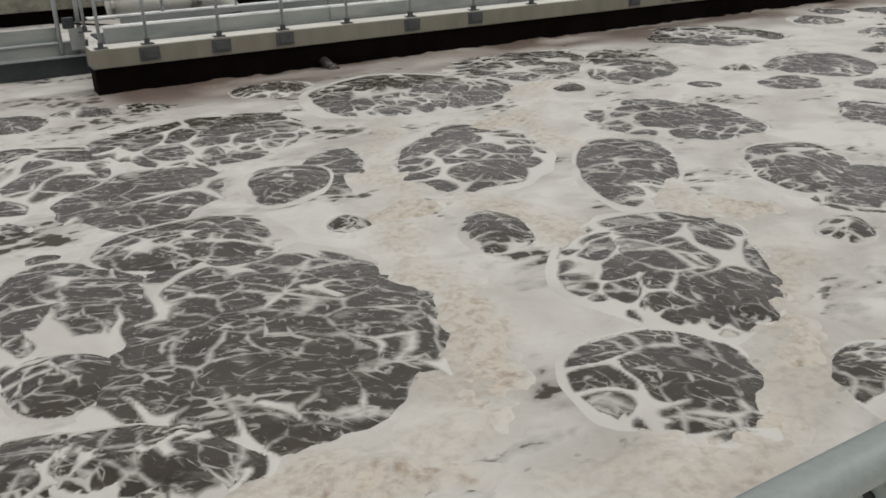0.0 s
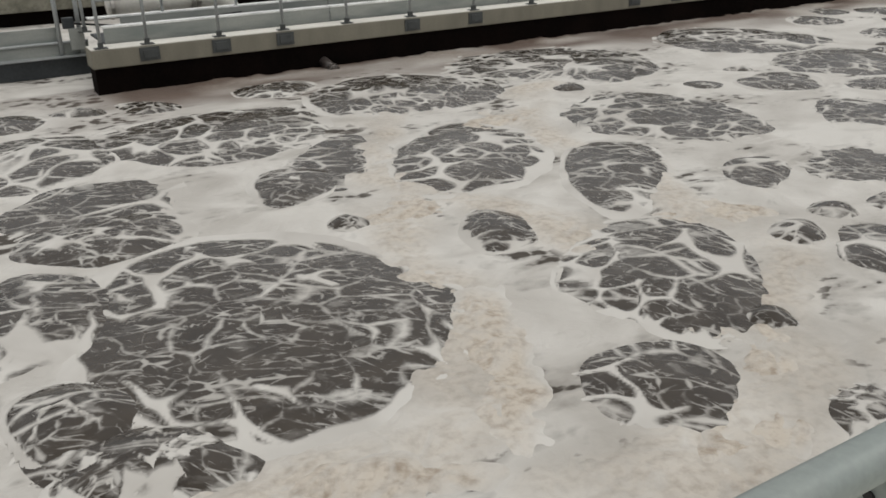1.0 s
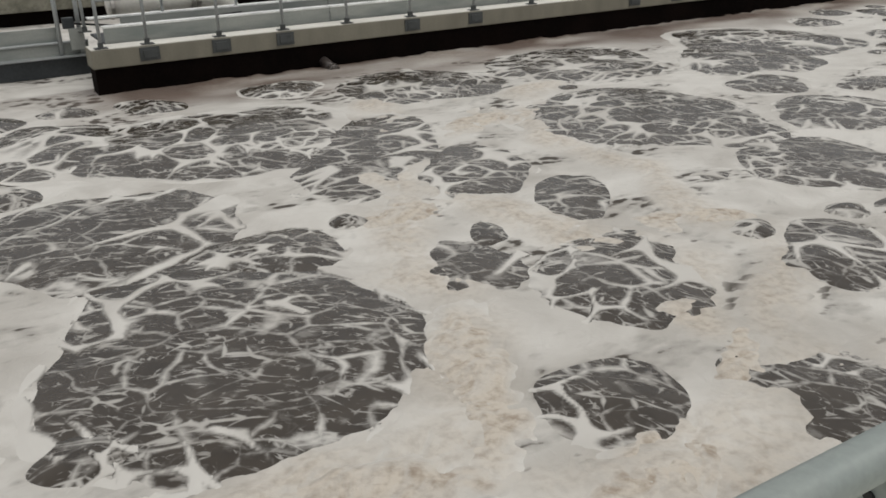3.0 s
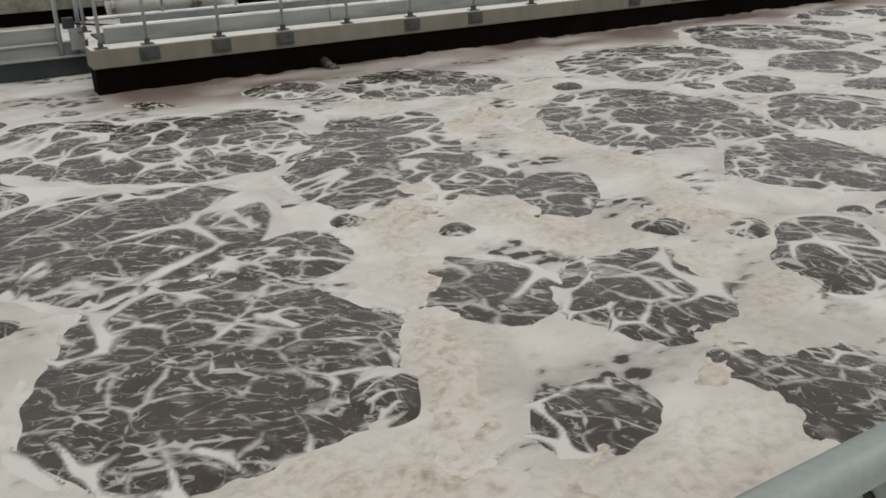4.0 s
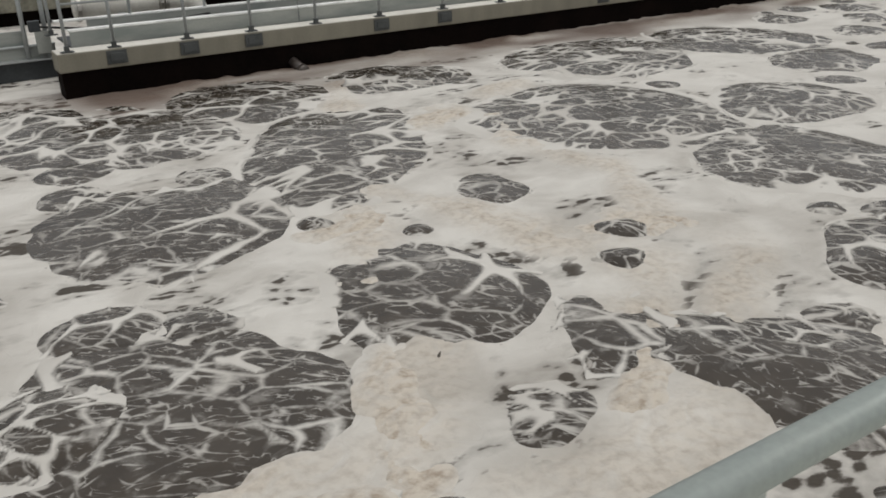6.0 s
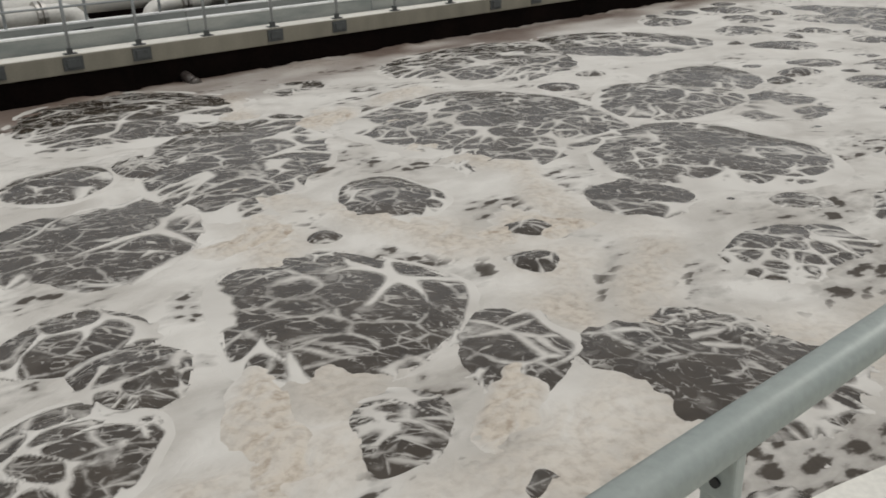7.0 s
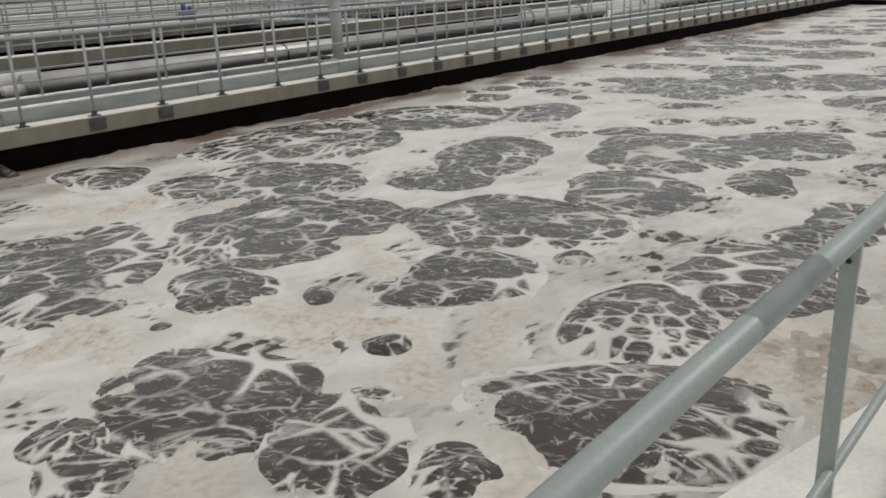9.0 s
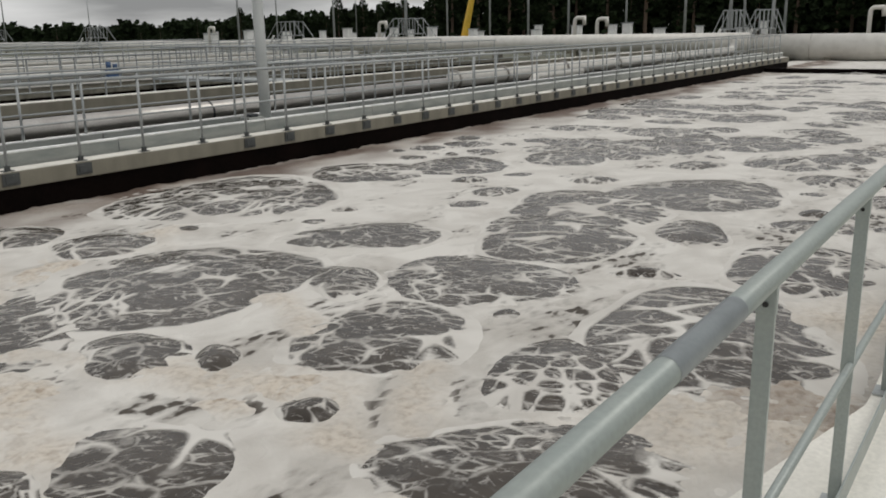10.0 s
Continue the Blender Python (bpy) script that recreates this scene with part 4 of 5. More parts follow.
def froth_raft(rx, ry, turn, rows, brown=0.0, step=0.02):
    """A drifting raft of lumpy tan froth, thin at its rim, that rises out of the foam."""
    k = len(RAFTS)
    ph = np.random.RandomState(500 + k).uniform(0, 6.28, 4)
    nx, ny = int(3.6 * rx / step) + 3, int(3.6 * ry / step) + 3
    X, Y = np.meshgrid(np.linspace(-1.8 * rx, 1.8 * rx, nx), np.linspace(-1.8 * ry, 1.8 * ry, ny), indexing="ij")
    U = np.arctan2(Y / ry, X / rx)
    bow = 0.28 * rx * np.sin(Y / ry * 2.4 + ph[3])
    F = 0.24 * lattice((X + 60) * 5, (Y + 60) * 5, 945 + k) + 0.1 * lattice((X + 60) * 13, (Y + 60) * 13, 946 + k) + np.hypot((X - bow) / rx, Y / ry) / (1 + 0.12 * np.sin(2 * U + ph[0]) + 0.09 * np.sin(3 * U + ph[1]) + 0.05 * np.sin(7 * U + ph[2]))
    n3 = lambda a, b: lattice((X + 60) * a, (Y + 60) * a, b + k)
    thick = np.clip(1.15 - F, 0, 1) ** 0.5
    Z = 0.030 * (1 - F * np.abs(F)) + thick * (0.016 * n3(5, 940) + 0.014 * n3(11, 941) + 0.007 * n3(24, 942))
    froth = np.clip((1.05 - F + 0.2 * n3(4, 943)) / 0.55, 0, 1)
    keep = F < 1.36
    index = -np.ones(X.shape, int)
    index[keep] = np.arange(keep.sum())
    quads = np.stack([index[:-1, :-1], index[1:, :-1], index[1:, 1:], index[:-1, 1:]], -1).reshape(-1, 4)
    quads = quads[(quads >= 0).all(1)]
    fields = {"froth": froth, "scum_shade": brown * froth * np.clip(0.6 + 0.6 * n3(3, 944), 0, 1), "torn": np.full(X.shape, -0.3)}
    spots, inner = np.stack([X[keep], Y[keep], Z[keep]], -1), F[keep][quads].mean(1) < 0.45

    def piece(name, some):
        used, again = np.unique(some, return_inverse=True)
        me = bpy.data.meshes.new(name)
        me.from_pydata(spots[used].tolist(), [], again.reshape(-1, 4).tolist())
        me.polygons.foreach_set("use_smooth", [True] * len(some))
        for key, field in fields.items():
            me.attributes.new(key, "FLOAT", "POINT").data.foreach_set("value", field[keep][used].astype(np.float32))
        me.materials.append(FOAM)
        return new(name, me)

    ob = tagged(piece("froth_raft", quads[~inner]), "brown bubbly froth drifting beside the kerb" if brown else "lumpy tan froth raft drifting on the foam", "froth", "froth rafts")
    crest = tagged(piece("froth_crest", quads[inner]), "thicker lumpy crest of froth")
    crest.parent = ob
    RAFTS.append((ob, [(t, pose(x, y, -0.001 - 0.035 * (1 - up), 0, 0, turn)) for t, x, y, up in rows]))


froth_raft(0.26, 0.90, -33, [(0, 2.22, 3.53, 1), (1, 2.21, 3.35, 1), (2.5, 2.08, 3.21, 1), (4, 1.86, 3.24, 1), (5, 1.74, 3.08, 0.9), (6.5, 1.58, 2.98, 0.75), (7, 1.45, 3.04, 0.7), (7.5, 1.40, 3.18, 0.6), (8, 1.35, 3.26, 0.5), (9.5, 1.2, 3.35, -0.5)])
froth_raft(0.58, 0.23, -33, [(0, 1.06, 2.84, 1), (2.5, 1.08, 2.80, 1), (4, 1.13, 2.73, 1), (5, 1.09, 2.71, 0.9), (6.5, 1.0, 2.60, 0.4), (7.5, 0.9, 2.5, -0.5)])
froth_raft(0.30, 0.38, -33, [(0, 2.87, 2.25, 0.85), (1, 2.76, 2.19, 0.9), (2, 2.50, 2.21, 1), (2.5, 2.35, 2.20, 1), (4, 2.03, 2.26, 0.7), (5.2, 1.8, 2.3, -0.5)])
froth_raft(0.17, 0.42, -40, [(0, 3.51, 2.48, 1), (2, 3.22, 2.52, 1), (4, 3.05, 2.55, 0.8), (5, 2.84, 2.61, 0.8), (6.5, 2.67, 2.50, 1), (7, 2.42, 2.54, 1), (7.5, 2.32, 2.50, 1), (8, 2.14, 2.46, 0.9), (9, 1.9, 2.4, -0.5)])
froth_raft(0.33, 0.40, -45, [(0, 2.80, 5.56, 0.8), (4, 2.71, 5.48, 0.8), (6.5, 2.58, 5.41, 0.85), (8, 2.53, 5.40, 1), (9, 2.43, 5.44, 1), (10, 2.60, 5.32, 1)])
froth_raft(0.40, 0.36, -46, [(0, 4.84, 4.32, 0.8), (2, 4.64, 4.30, 0.8), (5, 4.40, 4.42, 0.7), (6.5, 4.25, 4.24, 0.9), (7.5, 4.04, 4.26, 1), (8, 3.88, 4.18, 1), (9, 3.65, 4.05, 1), (10, 3.65, 4.08, 1)])
froth_raft(0.36, 0.62, -42, [(0, 4.88, 7.24, 0.7), (4, 4.76, 7.48, 0.8), (6.5, 4.79, 7.74, 1), (8, 4.86, 8.30, 1), (9, 4.65, 8.20, 0.9), (10, 4.60, 8.0, 0.6)])
froth_raft(0.50, 0.85, -74, [(0, 4.7, 1.45, -0.5), (6.5, 4.7, 1.45, 0.2), (8, 4.80, 1.40, 0.9), (9, 4.85, 1.22, 1), (10, 5.05, 1.06, 1)], 0.55)

# near walkway and its kerb
EDGE = [(-8, 1.10), (1.9, 1.10), (2.3, 1.03), (4.2, 0.57), (49, 0.57)]


def prism(outline, z0, z1):
    bm = bmesh.new()
    low = [bm.verts.new((x, y, z0)) for x, y in outline]
    high = [bm.verts.new((x, y, z1)) for x, y in outline]
    bm.faces.new(low[::-1])
    bm.faces.new(high)
    for i in range(len(outline)):
        j = (i + 1) % len(outline)
        bm.faces.new((low[i], low[j], high[j], high[i]))
    bmesh.ops.recalc_face_normals(bm, faces=bm.faces)
    rim = [e for e in bm.edges if abs(e.verts[0].co.z - z1) < 1e-6 and abs(e.verts[1].co.z - z1) < 1e-6]
    bmesh.ops.bevel(bm, geom=rim, offset=0.015, segments=2, affect="EDGES")
    return bm


near_wall = tagged(part("wall_near", prism([(-8, 0.30), (49, 0.30), *EDGE[::-1]], 0.30, TOP), CONCRETE_TOP), "pale concrete kerb of the basin", "wall", kind="structure")
part("wall_face", prism([(-8, 0.2), (49, 0.2), *[(x, y - 0.03) for x, y in EDGE[::-1]]], -3, 0.298), WET_SHADED_WALL, near_wall, "wet wall face with shade in its dark colour")
tagged(part("pavement", boxed(-8, -4, 0.2, 49, 0.298, TOP - 0.02), CONCRETE_TOP), "pale concrete walkway beside the basin", "walkway", kind="structure")

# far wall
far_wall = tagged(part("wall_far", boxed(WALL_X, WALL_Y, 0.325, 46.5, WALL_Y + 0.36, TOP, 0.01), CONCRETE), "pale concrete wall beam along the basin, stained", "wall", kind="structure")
# cap lighter than the beam: skylight on the top painted in
part("wall_cap", boxed(WALL_X + 0.01, WALL_Y + 0.012, TOP + 0.002, 46.5, WALL_Y + 0.35, TOP + 0.012), CONCRETE_TOP, far_wall, "top of the wall, skylight put into its colour")
# the face under the beam has its shade painted in with the wet
part("wall_face", boxed(WALL_X + 0.02, WALL_Y + 0.03, -3, 46.5, WALL_Y + 0.34, 0.325), WET_SHADED_WALL, far_wall, "wet wall face above the water with shade in its dark colour")
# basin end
end_wall = tagged(part("wall_end", boxed(42.0, -4, 0.02, 42.3, 10.98, 0.20, 0.02), WET_SHADED_WALL), "dark baffle wall across the basin", "wall", kind="structure")
part("wall_foot", boxed(42.05, -4, -3, 42.25, 10.98, 0.02), WET_SHADED_WALL, end_wall)
tagged(part("wall_back", boxed(57.0, -12, -3, 57.4, 13.0, 0.12), WET_SHADED_WALL), "dark end wall of the basin", "wall", kind="structure")

GALV_LIGHT = material("pale_weathered_zinc", (0.50, 0.515, 0.50), 0.55, 0.15, grain=40, vary=0.06, stain=2.0, stain_mix=0.35, stain_color=(0.36, 0.38, 0.375), bump=0.1, dist=0.001)
# near-white colour paints the highlight along the toe boards' top edges
BRIGHT = material("zinc_highlight", (0.82, 0.82, 0.79), 0.6, 0.1, grain=30, stain=4, stain_mix=0.5, stain_color=(0.36, 0.37, 0.36), bump=0.1, dist=0.001)

# ---- railing on the far wall ----
POSTS = [1.83, 2.37, 3.26, 4.11, 5.03, 6.01, 7.07, 8.12, 9.23, 10.17, 11.12, 12.18, 13.25, 14.25, 15.24, 16.23, 17.23]
POSTS += [18.25 + 1.02 * i for i in range(27)]
LIGHT = {4, 7, 8}


def far_railing(name, y, xs, z0, brackets, label):
    ob = thing(name, label, "railing")
    post = mesh_of("post", piped([(0, 0, 0), (0, 0, 1.06)], 0.021, 8), GALV, True)
    plate = mesh_of("foot_plate", box(boxed(-0.075, -0.045, 0.0, 0.075, 0.05, 0.012, 0.002), -0.028, -0.028, 0.0, 0.028, 0.028, 0.07, 0.002), BRACKET)
    face = mesh_of("bracket", box(boxed(-0.12, -0.016, -0.16, 0.12, 0.0, 0.0, 0.003), -0.08, -0.03, -0.13, 0.08, -0.014, -0.03, 0.006), BRACKET)
    for i, x in enumerate(xs):
        like("post", post, ob, pose(x, y, z0 + 0.01))
        like("foot_plate", plate, ob, pose(x, y, z0 + 0.013))
        if brackets and i and i not in LIGHT:
            like("bracket", face, ob, pose(x, WALL_Y - 0.002, z0 - 0.012))
    part("top_rail", piped([(xs[0], y, z0 + 1.1), (xs[-1], y, z0 + 1.1)], 0.026, 10), GALV, ob, smooth=True)
    part("mid_rail", piped([(xs[0], y, z0 + 0.56), (xs[-1], y, z0 + 0.56)], 0.014, 8), GALV, ob, smooth=True)
    return ob


far_railing("railing", WALL_Y + 0.05, POSTS, TOP, True, "galvanised steel tube railing bolted to the far wall")
REAR_Y = 12.4
far_railing("railing", REAR_Y, [1.9 + 1.03 * i for i in range(43)], TOP + 0.02, False, "galvanised steel tube railing behind the walkway")

# steel walkway between the railings
walkway = thing("steel_walkway", "galvanised steel walkway with toe boards along the far wall", "walkway", (0, 0, 0))
for a in range(15):
    x0, x1 = 1.95 + 3.0 * a, 1.95 + 3.0 * a + 2.985
    part("toe_board", box(boxed(x0, 11.40, 0.545, x1, 11.406, 0.722, 0.001), x0, 11.40, 0.7225, x1, 11.45, 0.73), GALV_PLATE, walkway)
    part("toe_board", box(boxed(x0 + 0.4, REAR_Y - 0.05, 0.30, x1 + 0.4, REAR_Y - 0.042, 0.722, 0.001), x0 + 0.4, REAR_Y - 0.05, 0.7225, x1 + 0.4, REAR_Y, 0.73), GALV_PLATE, walkway)
    # added strips that draw the skylit top edges in a light colour
    for ya, z in ((11.398, 0.7305), (REAR_Y - 0.052, 0.7305)):
        part("toe_edge", boxed(x0, ya, z, x1, ya + 0.14, z + 0.02), BRIGHT, walkway, "top edge with the sky's highlight in its colour")
    part("deck", boxed(x0, 11.41, 0.53, x1, REAR_Y - 0.06, 0.555), DARK_STEEL, walkway, "dark steel grating")

# ---- bridge at the wall's open end ----
bridge = thing("bridge_girder", "galvanised steel bridge girder low over the foam channel", "bridge")
part("web", boxed(-9, 12.60, 0.0, 1.93, 12.66, 0.25), DARK_STEEL, bridge, "dark wet steel plate at the waterline")
part("flange", boxed(-9, 12.52, 0.25, 1.95, 12.70, 0.275, 0.004), GALV, bridge)
part("side_plate", boxed(-9, 12.62, 0.275, 1.95, 12.65, 0.44), GALV_PLATE, bridge)
part("rib", piped([(-9, 12.60, 0.44), (1.95, 12.60, 0.44)], 0.018, 8), GALV, bridge)
part("upper_plate", boxed(-9, 12.66, 0.44, 1.62, 12.69, 0.63), GALV_PLATE, bridge)
for x in (1.60, 1.86):
    part("post", piped([(x, 12.58, 0.28), (x + 0.005, 12.58, 1.64)], 0.03, 10), GALV, bridge, smooth=True)
part("top_rail", piped([(-9, 12.58, 1.62), (1.86, 12.58, 1.62)], 0.024, 10), GALV, bridge, smooth=True)
part("clamp", boxed(1.66, 12.50, 0.62, 1.80, 12.58, 0.76, 0.01), DARK_STEEL, bridge)
part("bracket", boxed(1.72, 12.50, 0.34, 1.90, 12.56, 0.62, 0.004), GALV_PLATE, bridge)
hose = part("hose", piped([(1.8, 12.5, 0.68), (2.3, 12.3, 0.63), (3.0, 12.25, 0.62), (3.6, 12.3, 0.64), (4.0, 12.32, 0.66)], 0.014, 8), RUBBER, None, smooth=True)
tagged(hose, "thin black hose lying on the steel walkway", "hose")

# ---- fouled pipe stub at the waterline ----
stub = thing("pipe_stub", "dark fouled pipe stub sticking out of the wet wall", "pipe", (4.67, 10.93, -0.01))
part("pipe", piped([(-0.03, 0.12, 0.10), (0.0, 0.02, 0.06), (0.03, -0.10, 0.0)], 0.068, 16), RUST_DARK, stub, smooth=True)
part("collar", piped([(0.018, -0.05, 0.026), (0.032, -0.11, -0.005)], 0.080, 16), RUST_DARK, stub, smooth=True)

# ---- pipes behind the walkway ----
PY, PZ = 13.1, 0.80


def flange(parent, x, y, z, r):
    part("flange", piped([(x - 0.025, y, z), (x + 0.025, y, z)], r + 0.06, 18), STEEL_PIPE, parent)


main = thing("air_pipe", "long weathered stainless air pipe behind the walkway", "pipe")
part("run", piped([(6.1, PY, PZ), (19.2, PY, PZ)], 0.195, 24), STEEL_PIPE, main, smooth=True)
part("fitting", piped(bend((6.1, PY, PZ - 0.03), (5.05, PY, PZ - 0.03), (5.05, PY - 0.15, 0.3), 0.32), 0.105, 18), WHITE_PIPE, main, "pale coated elbow", True)
flange(main, 5.62, PY, PZ - 0.03, 0.12)
flange(main, 5.70, PY, PZ - 0.03, 0.12)
part("valve", boxed(5.58, PY - 0.08, PZ + 0.1, 5.74, PY + 0.08, PZ + 0.3, 0.02), DARK_STEEL, main, "dark valve head")
for x in (8.5, 12.0, 15.5, 18.5):
    part("saddle", boxed(x - 0.06, PY - 0.2, -0.2, x + 0.06, PY + 0.2, PZ - 0.1), GALV, main)
part("strap", piped([(11.1, PY, PZ), (11.14, PY, PZ)], 0.202, 24), DARK_STEEL, main)

pipe_a = thing("air_pipe", "pale coated pipe ending in a downward elbow", "pipe")
part("run", piped(bend((2.35, PY, PZ), (4.1, PY, PZ), (4.1, PY - 0.12, 0.3), 0.30), 0.135, 18), WHITE_PIPE, pipe_a, smooth=True)
flange(pipe_a, 2.40, PY, PZ, 0.13)
flange(pipe_a, 3.52, PY, PZ, 0.13)
flange(pipe_a, 3.60, PY, PZ, 0.13)
part("saddle", boxed(2.9, PY - 0.15, -0.2, 3.0, PY + 0.15, PZ - 0.1), GALV, pipe_a)
pipe_b = thing("air_pipe", "long pale pipe running behind the elbows", "pipe")
part("run", piped([(2.6, PY + 0.5, PZ + 0.05), (6.6, PY + 0.5, PZ + 0.05)], 0.15, 18), WHITE_PIPE, pipe_b, smooth=True)
for x in (3.2, 5.9):
    part("saddle", boxed(x - 0.05, PY + 0.35, -0.2, x + 0.05, PY + 0.65, PZ - 0.05), GALV, pipe_b)
pipe_c = thing("air_pipe", "pale coated pipe with elbows further along the walkway", "pipe")
part("run", piped([(19.4, PY, PZ + 0.12), (43.5, PY, PZ + 0.12)], 0.2, 18), WHITE_PIPE, pipe_c, smooth=True)
part("drop", piped(bend((26.5, PY - 0.3, PZ), (23.2, PY - 0.3, PZ), (23.2, PY - 0.3, 0.2), 0.4), 0.14, 14), WHITE_PIPE, pipe_c, smooth=True)
for x in (19.5, 22.0, 25.8, 30.0, 36.0):
    flange(pipe_c, x, PY, PZ + 0.12, 0.2)
part("bend", piped(bend((43.4, PY, PZ + 0.12), (44.2, PY, PZ + 0.12), (44.2, PY, 1.7), 0.4), 0.2, 14), WHITE_PIPE, pipe_c, smooth=True)

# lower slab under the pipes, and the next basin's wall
# floor coloured as dark as the shade below the pipes
tagged(part("pavement", boxed(4.52, 12.46, -0.6, 46, 17.98, 0.06), DARK_PIT), "concrete channel floor under the pipes, shade in its colour", "channel", kind="structure")
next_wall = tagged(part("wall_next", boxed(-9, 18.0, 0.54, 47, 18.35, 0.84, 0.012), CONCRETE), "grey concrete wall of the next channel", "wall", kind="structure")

part("wall_cap", boxed(-9, 18.01, 0.842, 47, 18.34, 0.862), CONCRETE_TOP, next_wall, "top of the wall, skylight put into its colour")
part("wall_face", boxed(-9, 18.03, -2, 47, 18.3, 0.54), WET_SHADED_WALL, next_wall, "wet wall face with shade in its dark colour")
ledge = tagged(part("wall_ledge", boxed(-9, 17.85, 0.26, 4.0, 17.99, 0.66, 0.012), MOSSY), "mossy concrete ledge above the next channel", "wall", kind="structure")

# ---- lamp mast on the walkway ----
mast = thing("lamp_mast", "tall galvanised lamp mast standing on the steel walkway", "mast", (11.5, 11.95, 0.55))
part("shaft", piped([(0, 0, 0), (-0.03, -0.02, 1.4), (-0.18, -0.1, 7.5)], [0.105, 0.1, 0.07], 12), GALV_LIGHT, mast, smooth=True)
part("base_plate", boxed(-0.28, -0.28, 0, 0.28, 0.28, 0.14, 0.01), GALV_PLATE, mast)
box_thing = thing("junction_box", "grey steel junction box beside the mast", "box", (10.85, 11.62, 0.55))
part("case", boxed(-0.16, -0.1, 0.0, 0.2, 0.14, 0.24, 0.01), GALV_PLATE, box_thing)
part("lid", boxed(-0.10, -0.08, 0.242, 0.08, 0.1, 0.30, 0.02), DARK_STEEL, box_thing)

# ---- near railing ----
PAINT_DARK = material("greyer_splice_coating", (0.20, 0.22, 0.225), 0.45, 0.2, grain=90, vary=0.07, stain=7.0, stain_mix=0.3, bump=0.08, dist=0.001)
NY, NZ = 0.512, 1.70
near = thing("railing", "pale green-grey coated tube handrail with flat bar posts", "railing")
part("top_rail", piped([(-3.0, NY, NZ), (14.0, NY, NZ)], 0.027, 20), PAINT_RAIL, near, smooth=True)
part("mid_rail", piped([(-3.0, NY - 0.01, 1.09), (14.0, NY - 0.01, 1.09)], 0.014, 12), PAINT_RAIL, near, smooth=True)
part("toe_board", boxed(-3.0, NY - 0.034, TOP + 0.012, 14.0, NY - 0.026, TOP + 0.112, 0.002), PAINT_RAIL, near)
post = mesh_of("post", box(boxed(-0.007, -0.021, TOP - NZ, 0.007, 0.021, -0.012, 0.002), -0.010, -0.023, -0.08, 0.010, 0.023, -0.012, 0.004), PAINT_RAIL)
hole = mesh_of("bolt_hole", piped([(0, 0, 0), (-0.004, 0, 0)], 0.0065, 12), RUBBER)
foot = mesh_of("foot_plate", boxed(-0.06, -0.05, 0, 0.06, 0.05, 0.012, 0.002), GALV)
sleeve = mesh_of("sleeve", tube(bmesh.new(), [(-0.19, 0, 0), (0.19, 0, 0)], 0.0278, 20, False), PAINT_DARK, True)
for i in range(-3, 11):
    x = 0.767 + 1.194 * i
    p = like("post", post, near, pose(x, NY, NZ))
    like("bolt_hole", hole, p, pose(-0.0105, 0.0, -0.056))
    like("foot_plate", foot, near, pose(x, NY, TOP + 0.001))
    if i % 3 == 0:
        like("sleeve", sleeve, near, pose(x + 0.75, NY, NZ))

# ---- ground and distance ----
tagged(part("ground", boxed(-1500, -1500, -3.4, 1500, 1500, -2.2), GROUND), "grass and gravel ground of the plant", "ground", kind="structure")
tagged(part("pavement", boxed(57.42, -40, -2.3, 140, 165, 0.1), GROUND), "gravel yard beyond the basin", "yard", kind="structure")
tagged(part("pavement", boxed(47.1, 13.02, -2.3, 57.4, 165, 0.1), GROUND), "gravel yard beside the basin", "yard", kind="structure")
FAR_ROWS = ((22.5, 0.20, -1.6), (27, 0.45, -0.6), (31.0, 0.55, 0.1), (37.0, 0.6, 0.1), (44.0, 0.65, 0.1), (52.0, 0.7, 0.1))
for i, (y, z, level) in enumerate(FAR_ROWS):
    w = thing("wall_%d" % (i + 4), "pale concrete divider wall between far basins", "wall", kind="structure")
    before = FAR_ROWS[i - 1][0] + 0.4 if i else 18.36
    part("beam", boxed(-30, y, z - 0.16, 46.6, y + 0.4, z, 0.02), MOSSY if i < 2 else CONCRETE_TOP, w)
    # the first two rows have shade put into face and basin colours
    part("face", boxed(-30, y + 0.05, -2, 46.6, y + 0.35, z - 0.161), WET_SHADED_WALL if i < 2 else CONCRETE, w)
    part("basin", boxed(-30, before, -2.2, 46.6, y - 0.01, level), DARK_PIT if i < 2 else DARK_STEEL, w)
    r = thing("railing", "distant galvanised railing on a basin wall", "railing", group="distant basin railings")
    bar = mesh_of("post", piped([(0, 0, 0), (0, 0, 1.08)], 0.03, 6), GALV)
    for k in range(26):
        like("post", bar, r, pose(2 + 1.7 * k + 0.3 * i, y + 0.2, z - 0.005))
    part("top_rail", piped([(2, y + 0.2, z + 1.08), (45, y + 0.2, z + 1.08)], 0.03, 6), GALV, r)
    part("mid_rail", piped([(2, y + 0.2, z + 0.55), (45, y + 0.2, z + 0.55)], 0.02, 6), GALV, r)
    if i > 1:
        d = thing("air_pipe", "pale air pipe along a distant basin wall", "pipe", group="distant air pipes")
        part("run", piped([(-20, y + 0.9, z + 0.15), (45, y + 0.9, z + 0.15)], 0.17, 10), WHITE_PIPE, d, smooth=True)
        for k in range(5):
            part("saddle", boxed(-10 + 12 * k, y + 0.75, -0.5, -9.8 + 12 * k, y + 1.05, z), CONCRETE, d)
# a steel footbridge over the dark basin
foot_bridge = thing("footbridge", "galvanised footbridge crossing the dark basin", "bridge", (0, 0, 0))
part("deck", boxed(20.5, 18.36, 0.62, 21.7, 26.99, 0.70), GALV, foot_bridge)
